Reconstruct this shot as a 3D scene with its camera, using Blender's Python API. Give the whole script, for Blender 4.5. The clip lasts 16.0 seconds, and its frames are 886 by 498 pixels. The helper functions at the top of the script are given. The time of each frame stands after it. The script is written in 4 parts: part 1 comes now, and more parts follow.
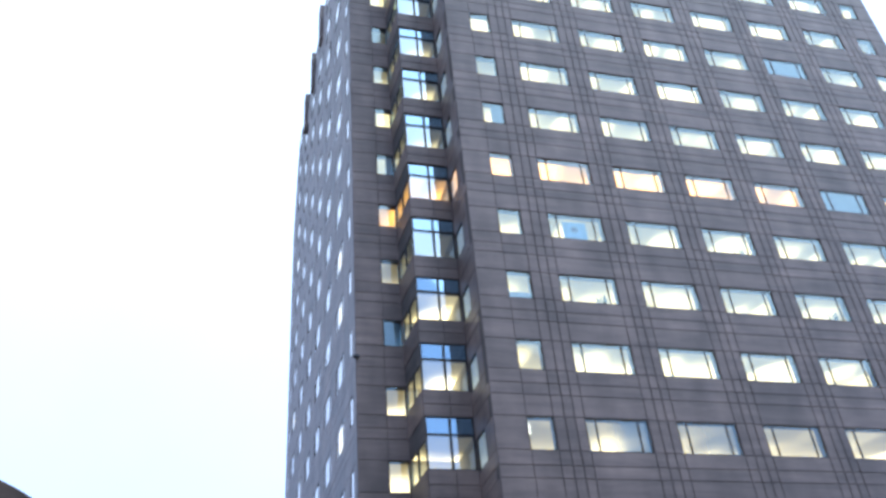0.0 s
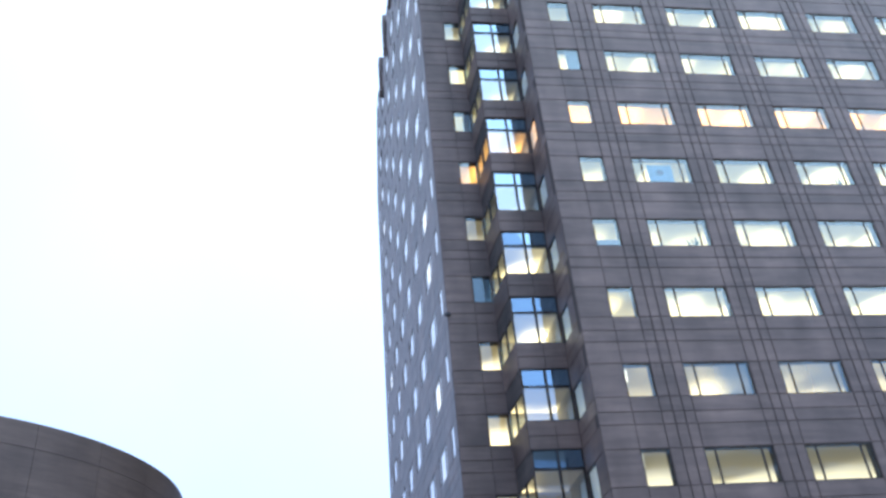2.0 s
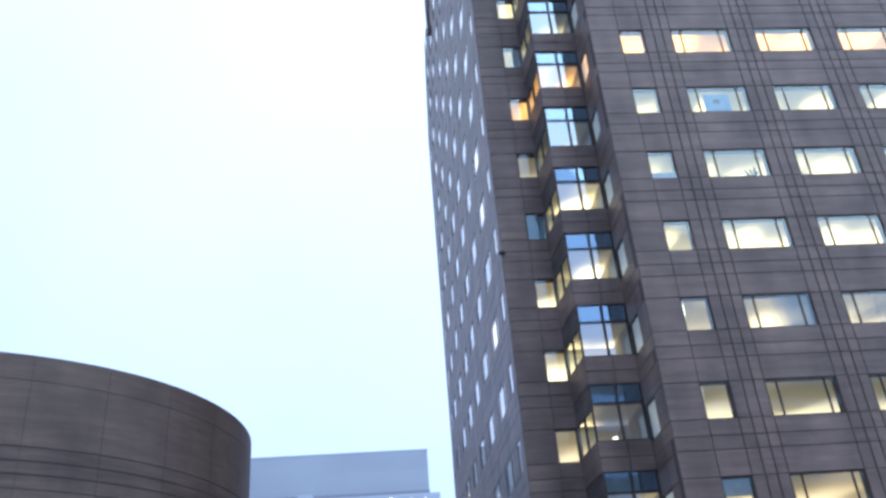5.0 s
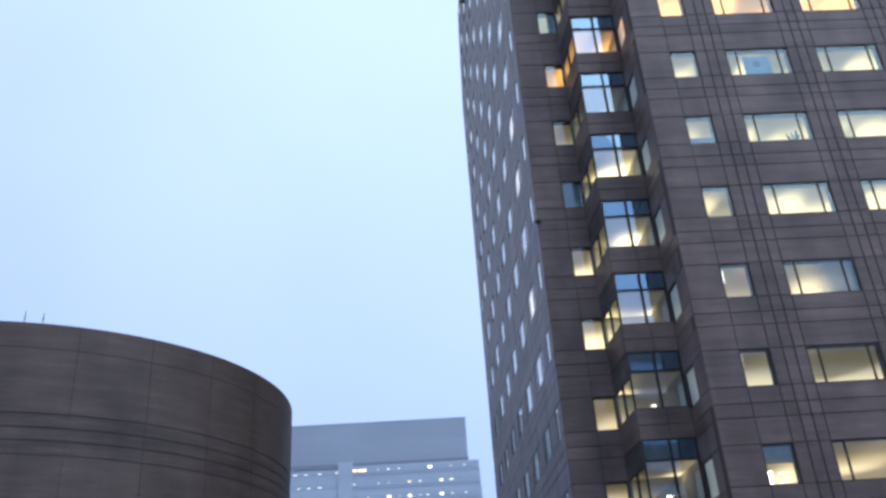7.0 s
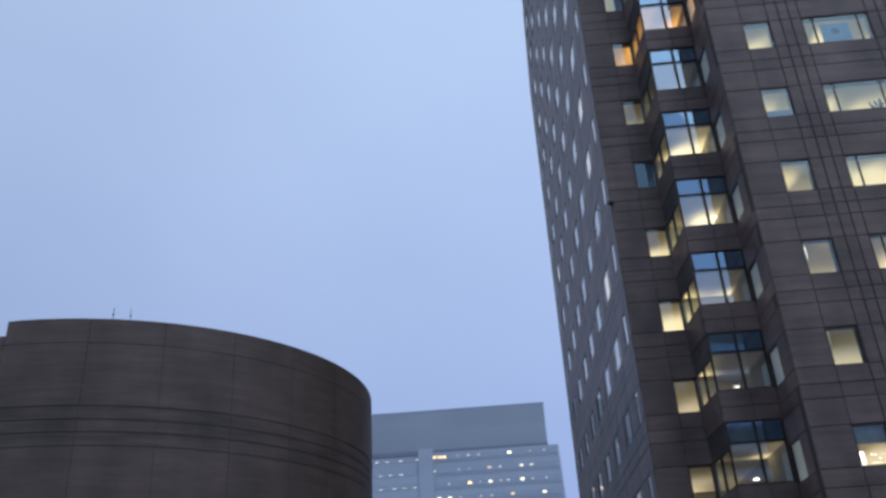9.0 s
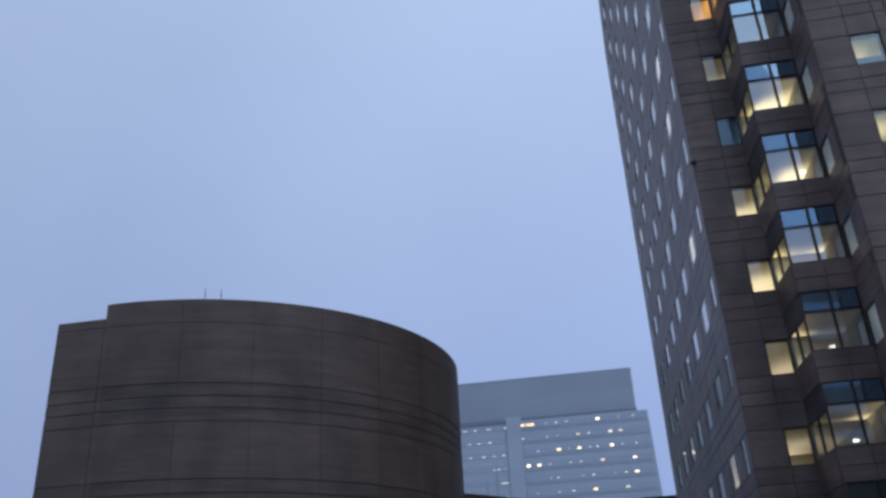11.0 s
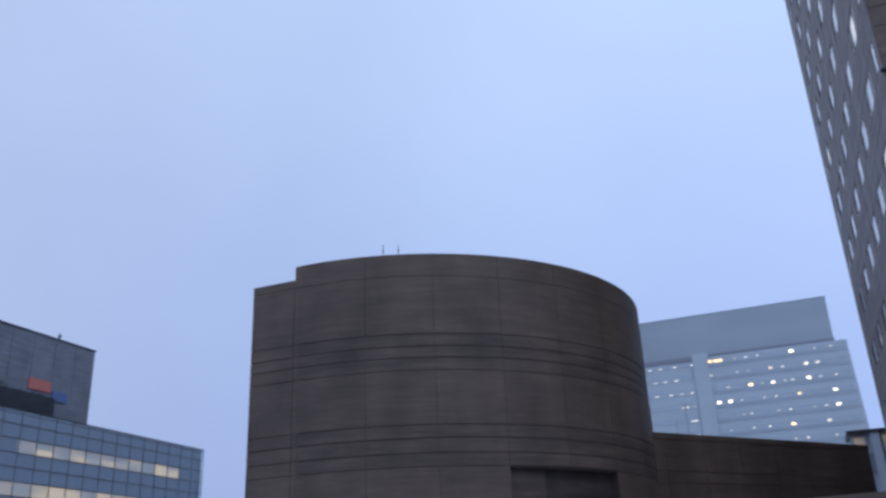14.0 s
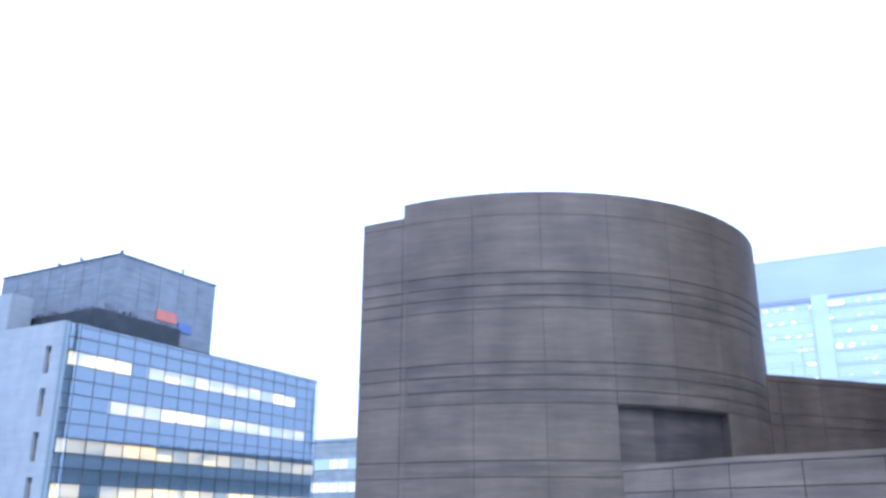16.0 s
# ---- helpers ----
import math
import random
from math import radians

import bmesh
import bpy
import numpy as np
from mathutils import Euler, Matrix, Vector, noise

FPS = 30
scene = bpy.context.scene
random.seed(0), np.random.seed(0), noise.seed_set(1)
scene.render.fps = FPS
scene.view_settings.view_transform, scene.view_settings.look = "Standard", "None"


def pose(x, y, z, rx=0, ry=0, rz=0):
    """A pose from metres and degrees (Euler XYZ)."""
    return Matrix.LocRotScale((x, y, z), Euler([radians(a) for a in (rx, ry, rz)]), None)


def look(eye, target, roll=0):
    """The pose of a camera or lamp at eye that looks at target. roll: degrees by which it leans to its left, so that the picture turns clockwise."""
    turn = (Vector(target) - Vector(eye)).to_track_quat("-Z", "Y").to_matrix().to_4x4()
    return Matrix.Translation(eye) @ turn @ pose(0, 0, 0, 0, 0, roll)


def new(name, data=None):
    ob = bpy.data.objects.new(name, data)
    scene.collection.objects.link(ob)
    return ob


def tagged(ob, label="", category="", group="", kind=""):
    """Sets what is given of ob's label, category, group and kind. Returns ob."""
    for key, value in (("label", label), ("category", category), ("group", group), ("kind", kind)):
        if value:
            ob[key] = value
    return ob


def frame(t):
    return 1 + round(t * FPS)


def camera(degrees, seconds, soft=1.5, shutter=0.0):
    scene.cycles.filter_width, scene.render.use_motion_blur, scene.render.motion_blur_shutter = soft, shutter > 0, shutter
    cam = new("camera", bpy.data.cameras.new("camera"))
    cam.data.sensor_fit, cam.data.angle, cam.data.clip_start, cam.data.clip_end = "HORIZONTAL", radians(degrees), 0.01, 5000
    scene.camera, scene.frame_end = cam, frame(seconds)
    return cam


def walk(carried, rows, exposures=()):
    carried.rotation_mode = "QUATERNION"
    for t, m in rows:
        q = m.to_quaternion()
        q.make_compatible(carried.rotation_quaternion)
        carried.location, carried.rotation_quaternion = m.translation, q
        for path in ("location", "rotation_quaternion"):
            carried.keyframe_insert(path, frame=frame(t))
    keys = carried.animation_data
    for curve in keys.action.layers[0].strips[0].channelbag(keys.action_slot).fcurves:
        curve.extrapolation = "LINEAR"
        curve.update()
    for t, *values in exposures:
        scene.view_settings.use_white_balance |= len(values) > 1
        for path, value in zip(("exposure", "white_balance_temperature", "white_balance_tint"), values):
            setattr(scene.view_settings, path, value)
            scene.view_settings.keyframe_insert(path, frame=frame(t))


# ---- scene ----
EYE = 1.6
cam = camera(54.5, 16.0, soft=2.9, shutter=0.6)
# seconds, then the turn of the camera in degrees (it stands in one place)
TURNS = (
    (0.0, 125.68, 4.30, -13.97), (0.5, 125.03, 4.34, -12.00), (1.0, 124.77, 4.54, -10.24), (1.5, 123.84, 4.80, -8.32),
    (2.0, 123.28, 4.41, -7.02), (2.5, 122.54, 4.24, -6.31), (3.0, 121.77, 4.44, -4.93), (3.5, 120.57, 4.32, -4.04),
    (4.0, 120.23, 4.31, -3.78), (6.5, 118.04, 3.47, -1.36), (7.0, 117.65, 3.43, -0.68), (7.5, 117.22, 3.07, 0.29),
    (8.0, 117.74, 3.01, 1.83), (10.5, 115.53, 2.90, 8.62), (11.0, 115.36, 2.80, 10.35), (11.5, 114.48, 2.48, 11.67),
    (12.0, 113.94, 2.20, 13.34), (12.5, 113.05, 2.24, 15.65), (13.0, 112.97, 2.19, 17.53), (13.5, 112.45, 2.27, 20.10),
    (14.0, 112.29, 2.33, 22.55), (14.5, 111.58, 1.76, 24.29), (15.0, 110.56, 0.77, 26.46), (15.5, 109.91, 0.10, 28.06),
    (16.0, 108.28, -0.21, 29.21),
)
EXPOSURES = ((0.0, 1.42, 6250, 5), (2.0, 1.4, 6250, 5), (4.0, 1.34, 6280, 6), (6.5, 0.9, 6400, 9), (7.0, 0.72, 6400, 8), (8.0, 0.33, 6500, 8),
             (10.5, 0.0, 6500, 9), (12.0, 0.0, 6500, 9), (13.5, 0.2, 6500, 9), (14.0, 0.35, 6500, 9), (14.5, 0.5, 6450, 9), (15.0, 0.85, 6400, 9), (15.5, 1.22, 6290, 8), (16.0, 2.3, 6080, 5))
walk(cam, [(t, pose(0, 0, EYE, rx, ry, rz)) for t, rx, ry, rz in TURNS], EXPOSURES)

# ---------------------------------------------------------------- world and light
world = bpy.data.worlds.new("dusk_sky")
scene.world = world
world.use_nodes = True
wn, wl = world.node_tree.nodes, world.node_tree.links
bg = wn["Background"]
sky = wn.new("ShaderNodeTexSky")
sky.sky_type = 'NISHITA'
sky.sun_disc = False
sky.sun_elevation, sky.sun_rotation = radians(12), radians(-70)
sky.air_density, sky.dust_density, sky.ozone_density = 1.0, 3.0, 3.0
dim = wn.new("ShaderNodeVectorMath")
dim.operation = 'SCALE'
dim.inputs["Scale"].default_value = 0.06
wl.new(sky.outputs[0], dim.inputs[0])
cover = wn.new("ShaderNodeMix")
cover.data_type = 'RGBA'
cover.inputs["Factor"].default_value = 0.9
height = wn.new("ShaderNodeSeparateXYZ")
way = wn.new("ShaderNodeTexCoord")
wl.new(way.outputs["Generated"], height.inputs[0])
veil = wn.new("ShaderNodeValToRGB")
veil.color_ramp.elements[0].position, veil.color_ramp.elements[0].color = 0.05, (0.29, 0.392, 0.715, 1)
veil.color_ramp.elements[1].position, veil.color_ramp.elements[1].color = 0.8, (0.485, 0.62, 0.90, 1)
cloud, stir, soft_cloud = wn.new("ShaderNodeTexNoise"), wn.new("ShaderNodeMix"), wn.new("ShaderNodeValToRGB")
cloud.inputs["Scale"].default_value, cloud.inputs["Detail"].default_value = 2.2, 5
wl.new(way.outputs["Generated"], cloud.inputs["Vector"])
soft_cloud.color_ramp.elements[0].position, soft_cloud.color_ramp.elements[0].color = 0.3, (0.95, 0.955, 0.965, 1)
soft_cloud.color_ramp.elements[1].position, soft_cloud.color_ramp.elements[1].color = 0.7, (1.06, 1.055, 1.04, 1)
wl.new(cloud.outputs["Fac"], soft_cloud.inputs[0])
stir.data_type, stir.blend_type = 'RGBA', 'MULTIPLY'
stir.inputs["Factor"].default_value = 1.0
wl.new(height.outputs["Z"], veil.inputs[0])
# the cloud is a little thinner, and so lighter, towards the east
side, lean = wn.new("ShaderNodeMath"), wn.new("ShaderNodeVectorMath")
side.operation, lean.operation = 'MULTIPLY_ADD', 'SCALE'
side.inputs[1].default_value, side.inputs[2].default_value = 0.3, 1.06
wl.new(height.outputs["X"], side.inputs[0])
wl.new(veil.outputs[0], lean.inputs[0])
wl.new(side.outputs[0], lean.inputs["Scale"])
wl.new(lean.outputs[0], stir.inputs[6])
wl.new(soft_cloud.outputs[0], stir.inputs[7])
wl.new(stir.outputs[2], cover.inputs[7])
wl.new(dim.outputs[0], cover.inputs[6])
wl.new(cover.outputs[2], bg.inputs["Color"])
bg.inputs["Strength"].default_value = 1.0

sun = new("sun", bpy.data.lights.new("sun", 'SUN'))
sun.data.energy, sun.data.angle, sun.data.color = 0.4, radians(50), (0.86, 0.92, 1.0)
sun.matrix_world = look((38, -20, 60), (0, 20, 0))


# ---------------------------------------------------------------- materials
def nodes_of(name):
    m = bpy.data.materials.new(name)
    m.use_nodes = True
    nt = m.node_tree
    return m, nt.nodes, nt.links, nt.nodes["Principled BSDF"]


def ramp(nd, a, b, lo=0.0, hi=1.0):
    r = nd.new("ShaderNodeValToRGB")
    r.color_ramp.elements[0].position, r.color_ramp.elements[1].position = lo, hi
    r.color_ramp.elements[0].color, r.color_ramp.elements[1].color = (*a, 1), (*b, 1)
    return r


def stone(name, dark, light, rough=0.55, scale=1.0, streak=0.35, grain=60.0, island=True, bump=0.25, spread=0.15, bedding=0.5):
    """Stone or concrete: fine grain, wide stains drawn down the wall, pieces that differ a little."""
    m, nd, ln, bs = nodes_of(name)
    tc = nd.new("ShaderNodeNewGeometry")
    mp = nd.new("ShaderNodeMapping")
    mp.inputs["Scale"].default_value = (0.5 * scale, 0.5 * scale, 0.22 * scale)
    ln.new(tc.outputs["Position"], mp.inputs["Vector"])
    wide = nd.new("ShaderNodeTexNoise")
    wide.inputs["Scale"].default_value, wide.inputs["Detail"].default_value = 1.3, 6
    ln.new(mp.outputs[0], wide.inputs["Vector"])
    fine = nd.new("ShaderNodeTexNoise")
    fine.inputs["Scale"].default_value, fine.inputs["Detail"].default_value = grain, 3
    ln.new(tc.outputs["Position"], fine.inputs["Vector"])
    flat = nd.new("ShaderNodeMapping")
    flat.inputs["Scale"].default_value = (0.35 * scale, 0.35 * scale, 3.2 * scale)
    ln.new(tc.outputs["Position"], flat.inputs["Vector"])
    wash = nd.new("ShaderNodeTexNoise")
    wash.inputs["Scale"].default_value, wash.inputs["Detail"].default_value = 0.9, 5
    ln.new(flat.outputs[0], wash.inputs["Vector"])
    thin = nd.new("ShaderNodeMapping")
    thin.inputs["Scale"].default_value = (0.9 * scale, 0.9 * scale, 9.0 * scale)
    ln.new(tc.outputs["Position"], thin.inputs["Vector"])
    dashes = nd.new("ShaderNodeTexNoise")
    dashes.inputs["Scale"].default_value, dashes.inputs["Detail"].default_value = 1.0, 4
    ln.new(thin.outputs[0], dashes.inputs["Vector"])
    r0 = ramp(nd, (0.80, 0.80, 0.81), (1.2, 1.2, 1.19), 0.34, 0.68)
    ln.new(dashes.outputs["Fac"], r0.inputs["Fac"])
    mul0 = nd.new("ShaderNodeMix")
    mul0.data_type, mul0.blend_type = 'RGBA', 'MULTIPLY'
    mul0.inputs["Factor"].default_value = bedding
    r1 = ramp(nd, dark, light, 0.3, 0.72)
    ln.new(r0.outputs[0], mul0.inputs[7])
    ln.new(wide.outputs["Fac"], r1.inputs["Fac"])
    r2 = ramp(nd, (0.72, 0.71, 0.70), (1.18, 1.18, 1.2), 0.3, 0.75)
    ln.new(fine.outputs["Fac"], r2.inputs["Fac"])
    mul = nd.new("ShaderNodeMix")
    mul.data_type, mul.blend_type = 'RGBA', 'MULTIPLY'
    mul.inputs["Factor"].default_value = 0.8
    ln.new(r1.outputs[0], mul0.inputs[6])
    ln.new(mul0.outputs[2], mul.inputs[6])
    ln.new(r2.outputs[0], mul.inputs[7])
    r3 = ramp(nd, (0.55, 0.55, 0.56), (1.28, 1.27, 1.25), 0.34, 0.68)
    ln.new(wash.outputs["Fac"], r3.inputs["Fac"])
    mul2 = nd.new("ShaderNodeMix")
    mul2.data_type, mul2.blend_type = 'RGBA', 'MULTIPLY'
    mul2.inputs["Factor"].default_value = streak
    ln.new(mul.outputs[2], mul2.inputs[6])
    ln.new(r3.outputs[0], mul2.inputs[7])
    if island:
        geo, inf = nd.new("ShaderNodeNewGeometry"), nd.new("ShaderNodeObjectInfo")
        add = nd.new("ShaderNodeMath")
        add.operation = 'ADD'
        ln.new(geo.outputs["Random Per Island"], add.inputs[0])
        ln.new(inf.outputs["Random"], add.inputs[1])
        fr = nd.new("ShaderNodeMath")
        fr.operation = 'FRACT'
        ln.new(add.outputs[0], fr.inputs[0])
        r4 = ramp(nd, [1 - spread] * 3, [1 + spread * 0.85] * 3)
        ln.new(fr.outputs[0], r4.inputs["Fac"])
        mul3 = nd.new("ShaderNodeMix")
        mul3.data_type, mul3.blend_type = 'RGBA', 'MULTIPLY'
        mul3.inputs["Factor"].default_value = 1.0
        ln.new(mul2.outputs[2], mul3.inputs[6])
        ln.new(r4.outputs[0], mul3.inputs[7])
        ln.new(mul3.outputs[2], bs.inputs["Base Color"])
    else:
        ln.new(mul2.outputs[2], bs.inputs["Base Color"])
    bs.inputs["Roughness"].default_value = rough
    bp = nd.new("ShaderNodeBump")
    bp.inputs["Strength"].default_value, bp.inputs["Distance"].default_value = bump, 0.01
    ln.new(fine.outputs["Fac"], bp.inputs["Height"])
    ln.new(bp.outputs[0], bs.inputs["Normal"])
    return m


def paint(name, colour, rough=0.5, metal=0.0, vary=0.12, scale=3.0):
    m, nd, ln, bs = nodes_of(name)
    tc, nz = nd.new("ShaderNodeTexCoord"), nd.new("ShaderNodeTexNoise")
    nz.inputs["Scale"].default_value, nz.inputs["Detail"].default_value = scale, 6
    ln.new(tc.outputs["Object"], nz.inputs["Vector"])
    r = ramp(nd, [c * (1 - vary) for c in colour], [c * (1 + vary) for c in colour], 0.3, 0.7)
    ln.new(nz.outputs["Fac"], r.inputs["Fac"])
    ln.new(r.outputs[0], bs.inputs["Base Color"])
    bs.inputs["Roughness"].default_value, bs.inputs["Metallic"].default_value = rough, metal
    return m


def glass(name, tint, mirror, gain=0.18, clear=(0.8, 0.86, 0.9), slant=0.95):
    """Coated window glass: partly clear, partly a mirror, more of a mirror at a slant, and slightly wavy."""
    m, nd, ln, bs = nodes_of(name)
    nd.remove(bs)
    out = nd["Material Output"]
    tr, gl, mx = nd.new("ShaderNodeBsdfTransparent"), nd.new("ShaderNodeBsdfGlossy"), nd.new("ShaderNodeMixShader")
    tr.inputs[0].default_value = (*clear, 1)
    gl.inputs[0].default_value = (*tint, 1)
    gl.inputs["Roughness"].default_value = 0.03
    lw, mr = nd.new("ShaderNodeLayerWeight"), nd.new("ShaderNodeMapRange")
    lw.inputs["Blend"].default_value = 0.35
    mr.inputs["To Min"].default_value, mr.inputs["To Max"].default_value = mirror, slant
    ln.new(lw.outputs["Fresnel"], mr.inputs["Value"])
    ln.new(mr.outputs[0], mx.inputs[0])
    ln.new(tr.outputs[0], mx.inputs[1])
    ln.new(gl.outputs[0], mx.inputs[2])
    ln.new(mx.outputs[0], out.inputs[0])
    tc, nz, bp = nd.new("ShaderNodeTexCoord"), nd.new("ShaderNodeTexNoise"), nd.new("ShaderNodeBump")
    nz.inputs["Scale"].default_value = 0.8
    ln.new(tc.outputs["Object"], nz.inputs["Vector"])
    bp.inputs["Strength"].default_value, bp.inputs["Distance"].default_value = gain, 0.02
    ln.new(nz.outputs["Fac"], bp.inputs["Height"])
    ln.new(bp.outputs[0], gl.inputs["Normal"])
    return m


def glow(name, colour, strength, edge=None, floor=0.06, patch=(0.75, 0.22, 0.5)):
    """A glowing surface, with patchy room light put into its emission. With edge, the strip beside the window stays
    dark: it comes on between those two depths (metres in y).
    """
    m, nd, ln, bs = nodes_of(name)
    bs.inputs["Base Color"].default_value = (0.7, 0.66, 0.56, 1)
    bs.inputs["Roughness"].default_value = 0.8
    bs.inputs["Emission Color"].default_value = (*colour, 1)
    tc, nz, inf, off = nd.new("ShaderNodeTexCoord"), nd.new("ShaderNodeTexNoise"), nd.new("ShaderNodeObjectInfo"), nd.new("ShaderNodeVectorMath")
    off.operation = 'MULTIPLY_ADD'
    ln.new(inf.outputs["Random"], off.inputs[0])
    off.inputs[1].default_value = (40, 40, 40)
    ln.new(tc.outputs["Object"], off.inputs[2])
    nz.inputs["Scale"].default_value, nz.inputs["Detail"].default_value = 1.0, 0.0
    mp = nd.new("ShaderNodeMapping")
    mp.inputs["Scale"].default_value = patch
    ln.new(off.outputs[0], mp.inputs["Vector"])
    ln.new(mp.outputs[0], nz.inputs["Vector"])
    blob = nd.new("ShaderNodeMapRange")
    blob.interpolation_type = 'SMOOTHSTEP'
    blob.inputs["From Min"].default_value, blob.inputs["From Max"].default_value = 0.36, 0.62
    blob.inputs["To Min"].default_value, blob.inputs["To Max"].default_value = 0.3 * strength, 1.6 * strength
    ln.new(nz.outputs["Fac"], blob.inputs["Value"])
    last = blob.outputs[0]
    if edge:
        sep, wob, mr, mul = nd.new("ShaderNodeSeparateXYZ"), nd.new("ShaderNodeMath"), nd.new("ShaderNodeMapRange"), nd.new("ShaderNodeMath")
        ln.new(tc.outputs["Object"], sep.inputs[0])
        wob.operation = 'MULTIPLY_ADD'
        wob.inputs[1].default_value = 2.0
        ln.new(nz.outputs["Fac"], wob.inputs[0])
        ln.new(sep.outputs["Y"], wob.inputs[2])
        mr.interpolation_type = 'SMOOTHSTEP'
        mr.inputs["From Min"].default_value, mr.inputs["From Max"].default_value = edge[0] + 1.0, edge[1] + 1.0
        mr.inputs["To Min"].default_value, mr.inputs["To Max"].default_value = floor, 1.0
        ln.new(wob.outputs[0], mr.inputs["Value"])
        mul.operation = 'MULTIPLY'
        ln.new(mr.outputs[0], mul.inputs[0])
        ln.new(last, mul.inputs[1])
        last = mul.outputs[0]
    ln.new(last, bs.inputs["Emission Strength"])
    return m


GRANITE = stone("brown_granite", (0.086, 0.058, 0.047), (0.180, 0.124, 0.101), 0.5, streak=0.5, bedding=0.4)
JOINT = paint("dark_joint", (0.062, 0.047, 0.04), 0.9)
PLAZA_STONE = stone("plaza_granite", (0.105, 0.075, 0.06), (0.17, 0.125, 0.1), 0.85, scale=0.9, streak=0.5, spread=0.06)
DRUM_BAND = stone("drum_band_granite", (0.070, 0.049, 0.038), (0.120, 0.084, 0.065), 0.65, scale=0.9, streak=0.6, spread=0.05, bedding=0.8)
DRUM_STONE = stone("drum_granite", (0.078, 0.053, 0.040), (0.132, 0.092, 0.070), 0.65, scale=0.9, streak=0.35, spread=0.05, bedding=0.6)
FRAME = paint("bronze_frame", (0.035, 0.03, 0.028), 0.4, 0.6)
GLASS = glass("window_glass", (0.66, 0.88, 0.95), 0.11, slant=0.85)
BAY_GLASS = glass("bay_glass", (0.66, 0.84, 1.0), 0.28)
CLEAR_GLASS = glass("clear_glass", (0.7, 0.85, 1.0), 0.06, clear=(0.9, 0.93, 0.92), slant=0.35)
ROOM = paint("office_plaster", (0.60, 0.585, 0.52), 0.8, vary=0.05)
SIDE_GLASS = glass("side_glass", (1.0, 0.95, 0.9), 0.5)
BAY_TOP = glass("blue_spandrel_glass", (0.48, 0.72, 0.92), 0.42)
# falloff of room light is put into each glow, with depths fitted per floor
ROOM_GLOWS = {
    "b": glow("bright_ceiling", (1.0, 0.78, 0.37), 0.58, (1.0, 2.7), 0.05),
    "u": glow("upper_ceiling", (1.0, 0.78, 0.37), 0.5, (0.35, 1.3), 0.08),
    "e": glow("deep_ceiling", (1.0, 0.76, 0.40), 0.75, (2.0, 4.6), 0.14, (0.5, 0.3, 0.5)),
    "h": glow("bay_ceiling", (1.0, 0.76, 0.36), 1.3, (0.6, 2.4), 0.15, (0.5, 0.3, 0.5)),
    "f": glow("pale_deep_ceiling", (1.0, 0.84, 0.56), 0.42, (2.6, 7.0), 0.12, (0.3, 0.2, 0.5)),
    "g": glow("warm_deep_ceiling", (1.0, 0.75, 0.43), 0.6, (3.0, 7.5), 0.14, (0.3, 0.2, 0.5)),
    "k": glow("low_bay_ceiling", (1.0, 0.74, 0.37), 1.0, (1.3, 2.8), 0.15, (0.5, 0.3, 0.5)),
    "m": glow("office_ceiling", (1.0, 0.80, 0.42), 0.55, (1.1, 3.0)),
    "d": glow("dim_ceiling", (1.0, 0.82, 0.46), 0.3, (1.2, 3.0)),
    "o": glow("orange_ceiling", (1.0, 0.46, 0.10), 0.9, (0.25, 1.6), 0.28),
}
# glowing cards added behind return and side panes, in place of lit rooms
RETURN_GLOW = glow("return_window_glow", (1.0, 0.88, 0.58), 0.04)
SIDE_GLOW = glow("lit_window_glow", (1.0, 0.80, 0.46), 0.5)
DIM_GLOW = glow("dim_window_glow", (1.0, 0.84, 0.62), 0.12)
PALE_BLIND_AND_SHEET = paint("pale_blind_and_sheet", (0.58, 0.57, 0.55), 0.9)
BULB = glow("bare_bulb", (1.0, 0.93, 0.75), 2.2)
LEAF = paint("pot_plant_leaf", (0.04, 0.07, 0.03), 0.6)
GREY_SHEET = paint("added_grey_sheet", (0.22, 0.265, 0.275), 0.8)


def fade_sheet(name, colour, x0, x1, most):
    """A grey sheet that grows denser along its width, from faint at x0 to most at x1, to fade a window's glow."""
    m, nd, ln, bs = nodes_of(name)
    tc, sp, mr = nd.new("ShaderNodeTexCoord"), nd.new("ShaderNodeSeparateXYZ"), nd.new("ShaderNodeMapRange")
    ln.new(tc.outputs["Object"], sp.inputs[0])
    mr.interpolation_type = 'SMOOTHSTEP'
    mr.inputs["From Min"].default_value, mr.inputs["From Max"].default_value = x0, x1
    mr.inputs["To Min"].default_value, mr.inputs["To Max"].default_value = 0.05, most
    ln.new(sp.outputs["X"], mr.inputs["Value"])
    ln.new(mr.outputs[0], bs.inputs["Alpha"])
    bs.inputs["Base Color"].default_value, bs.inputs["Roughness"].default_value = (*colour, 1), 0.9
    return m


FADE_SHEETS = [fade_sheet("fade_sheet_grey", (0.30, 0.35, 0.36), 0.7, 2.2, 0.85), fade_sheet("thin_fade_sheet_grey", (0.36, 0.39, 0.39), -1.0, 2.6, 0.6)]
SLATE = paint("dark_slate_metal", (0.03, 0.03, 0.034), 0.5, 0.3)


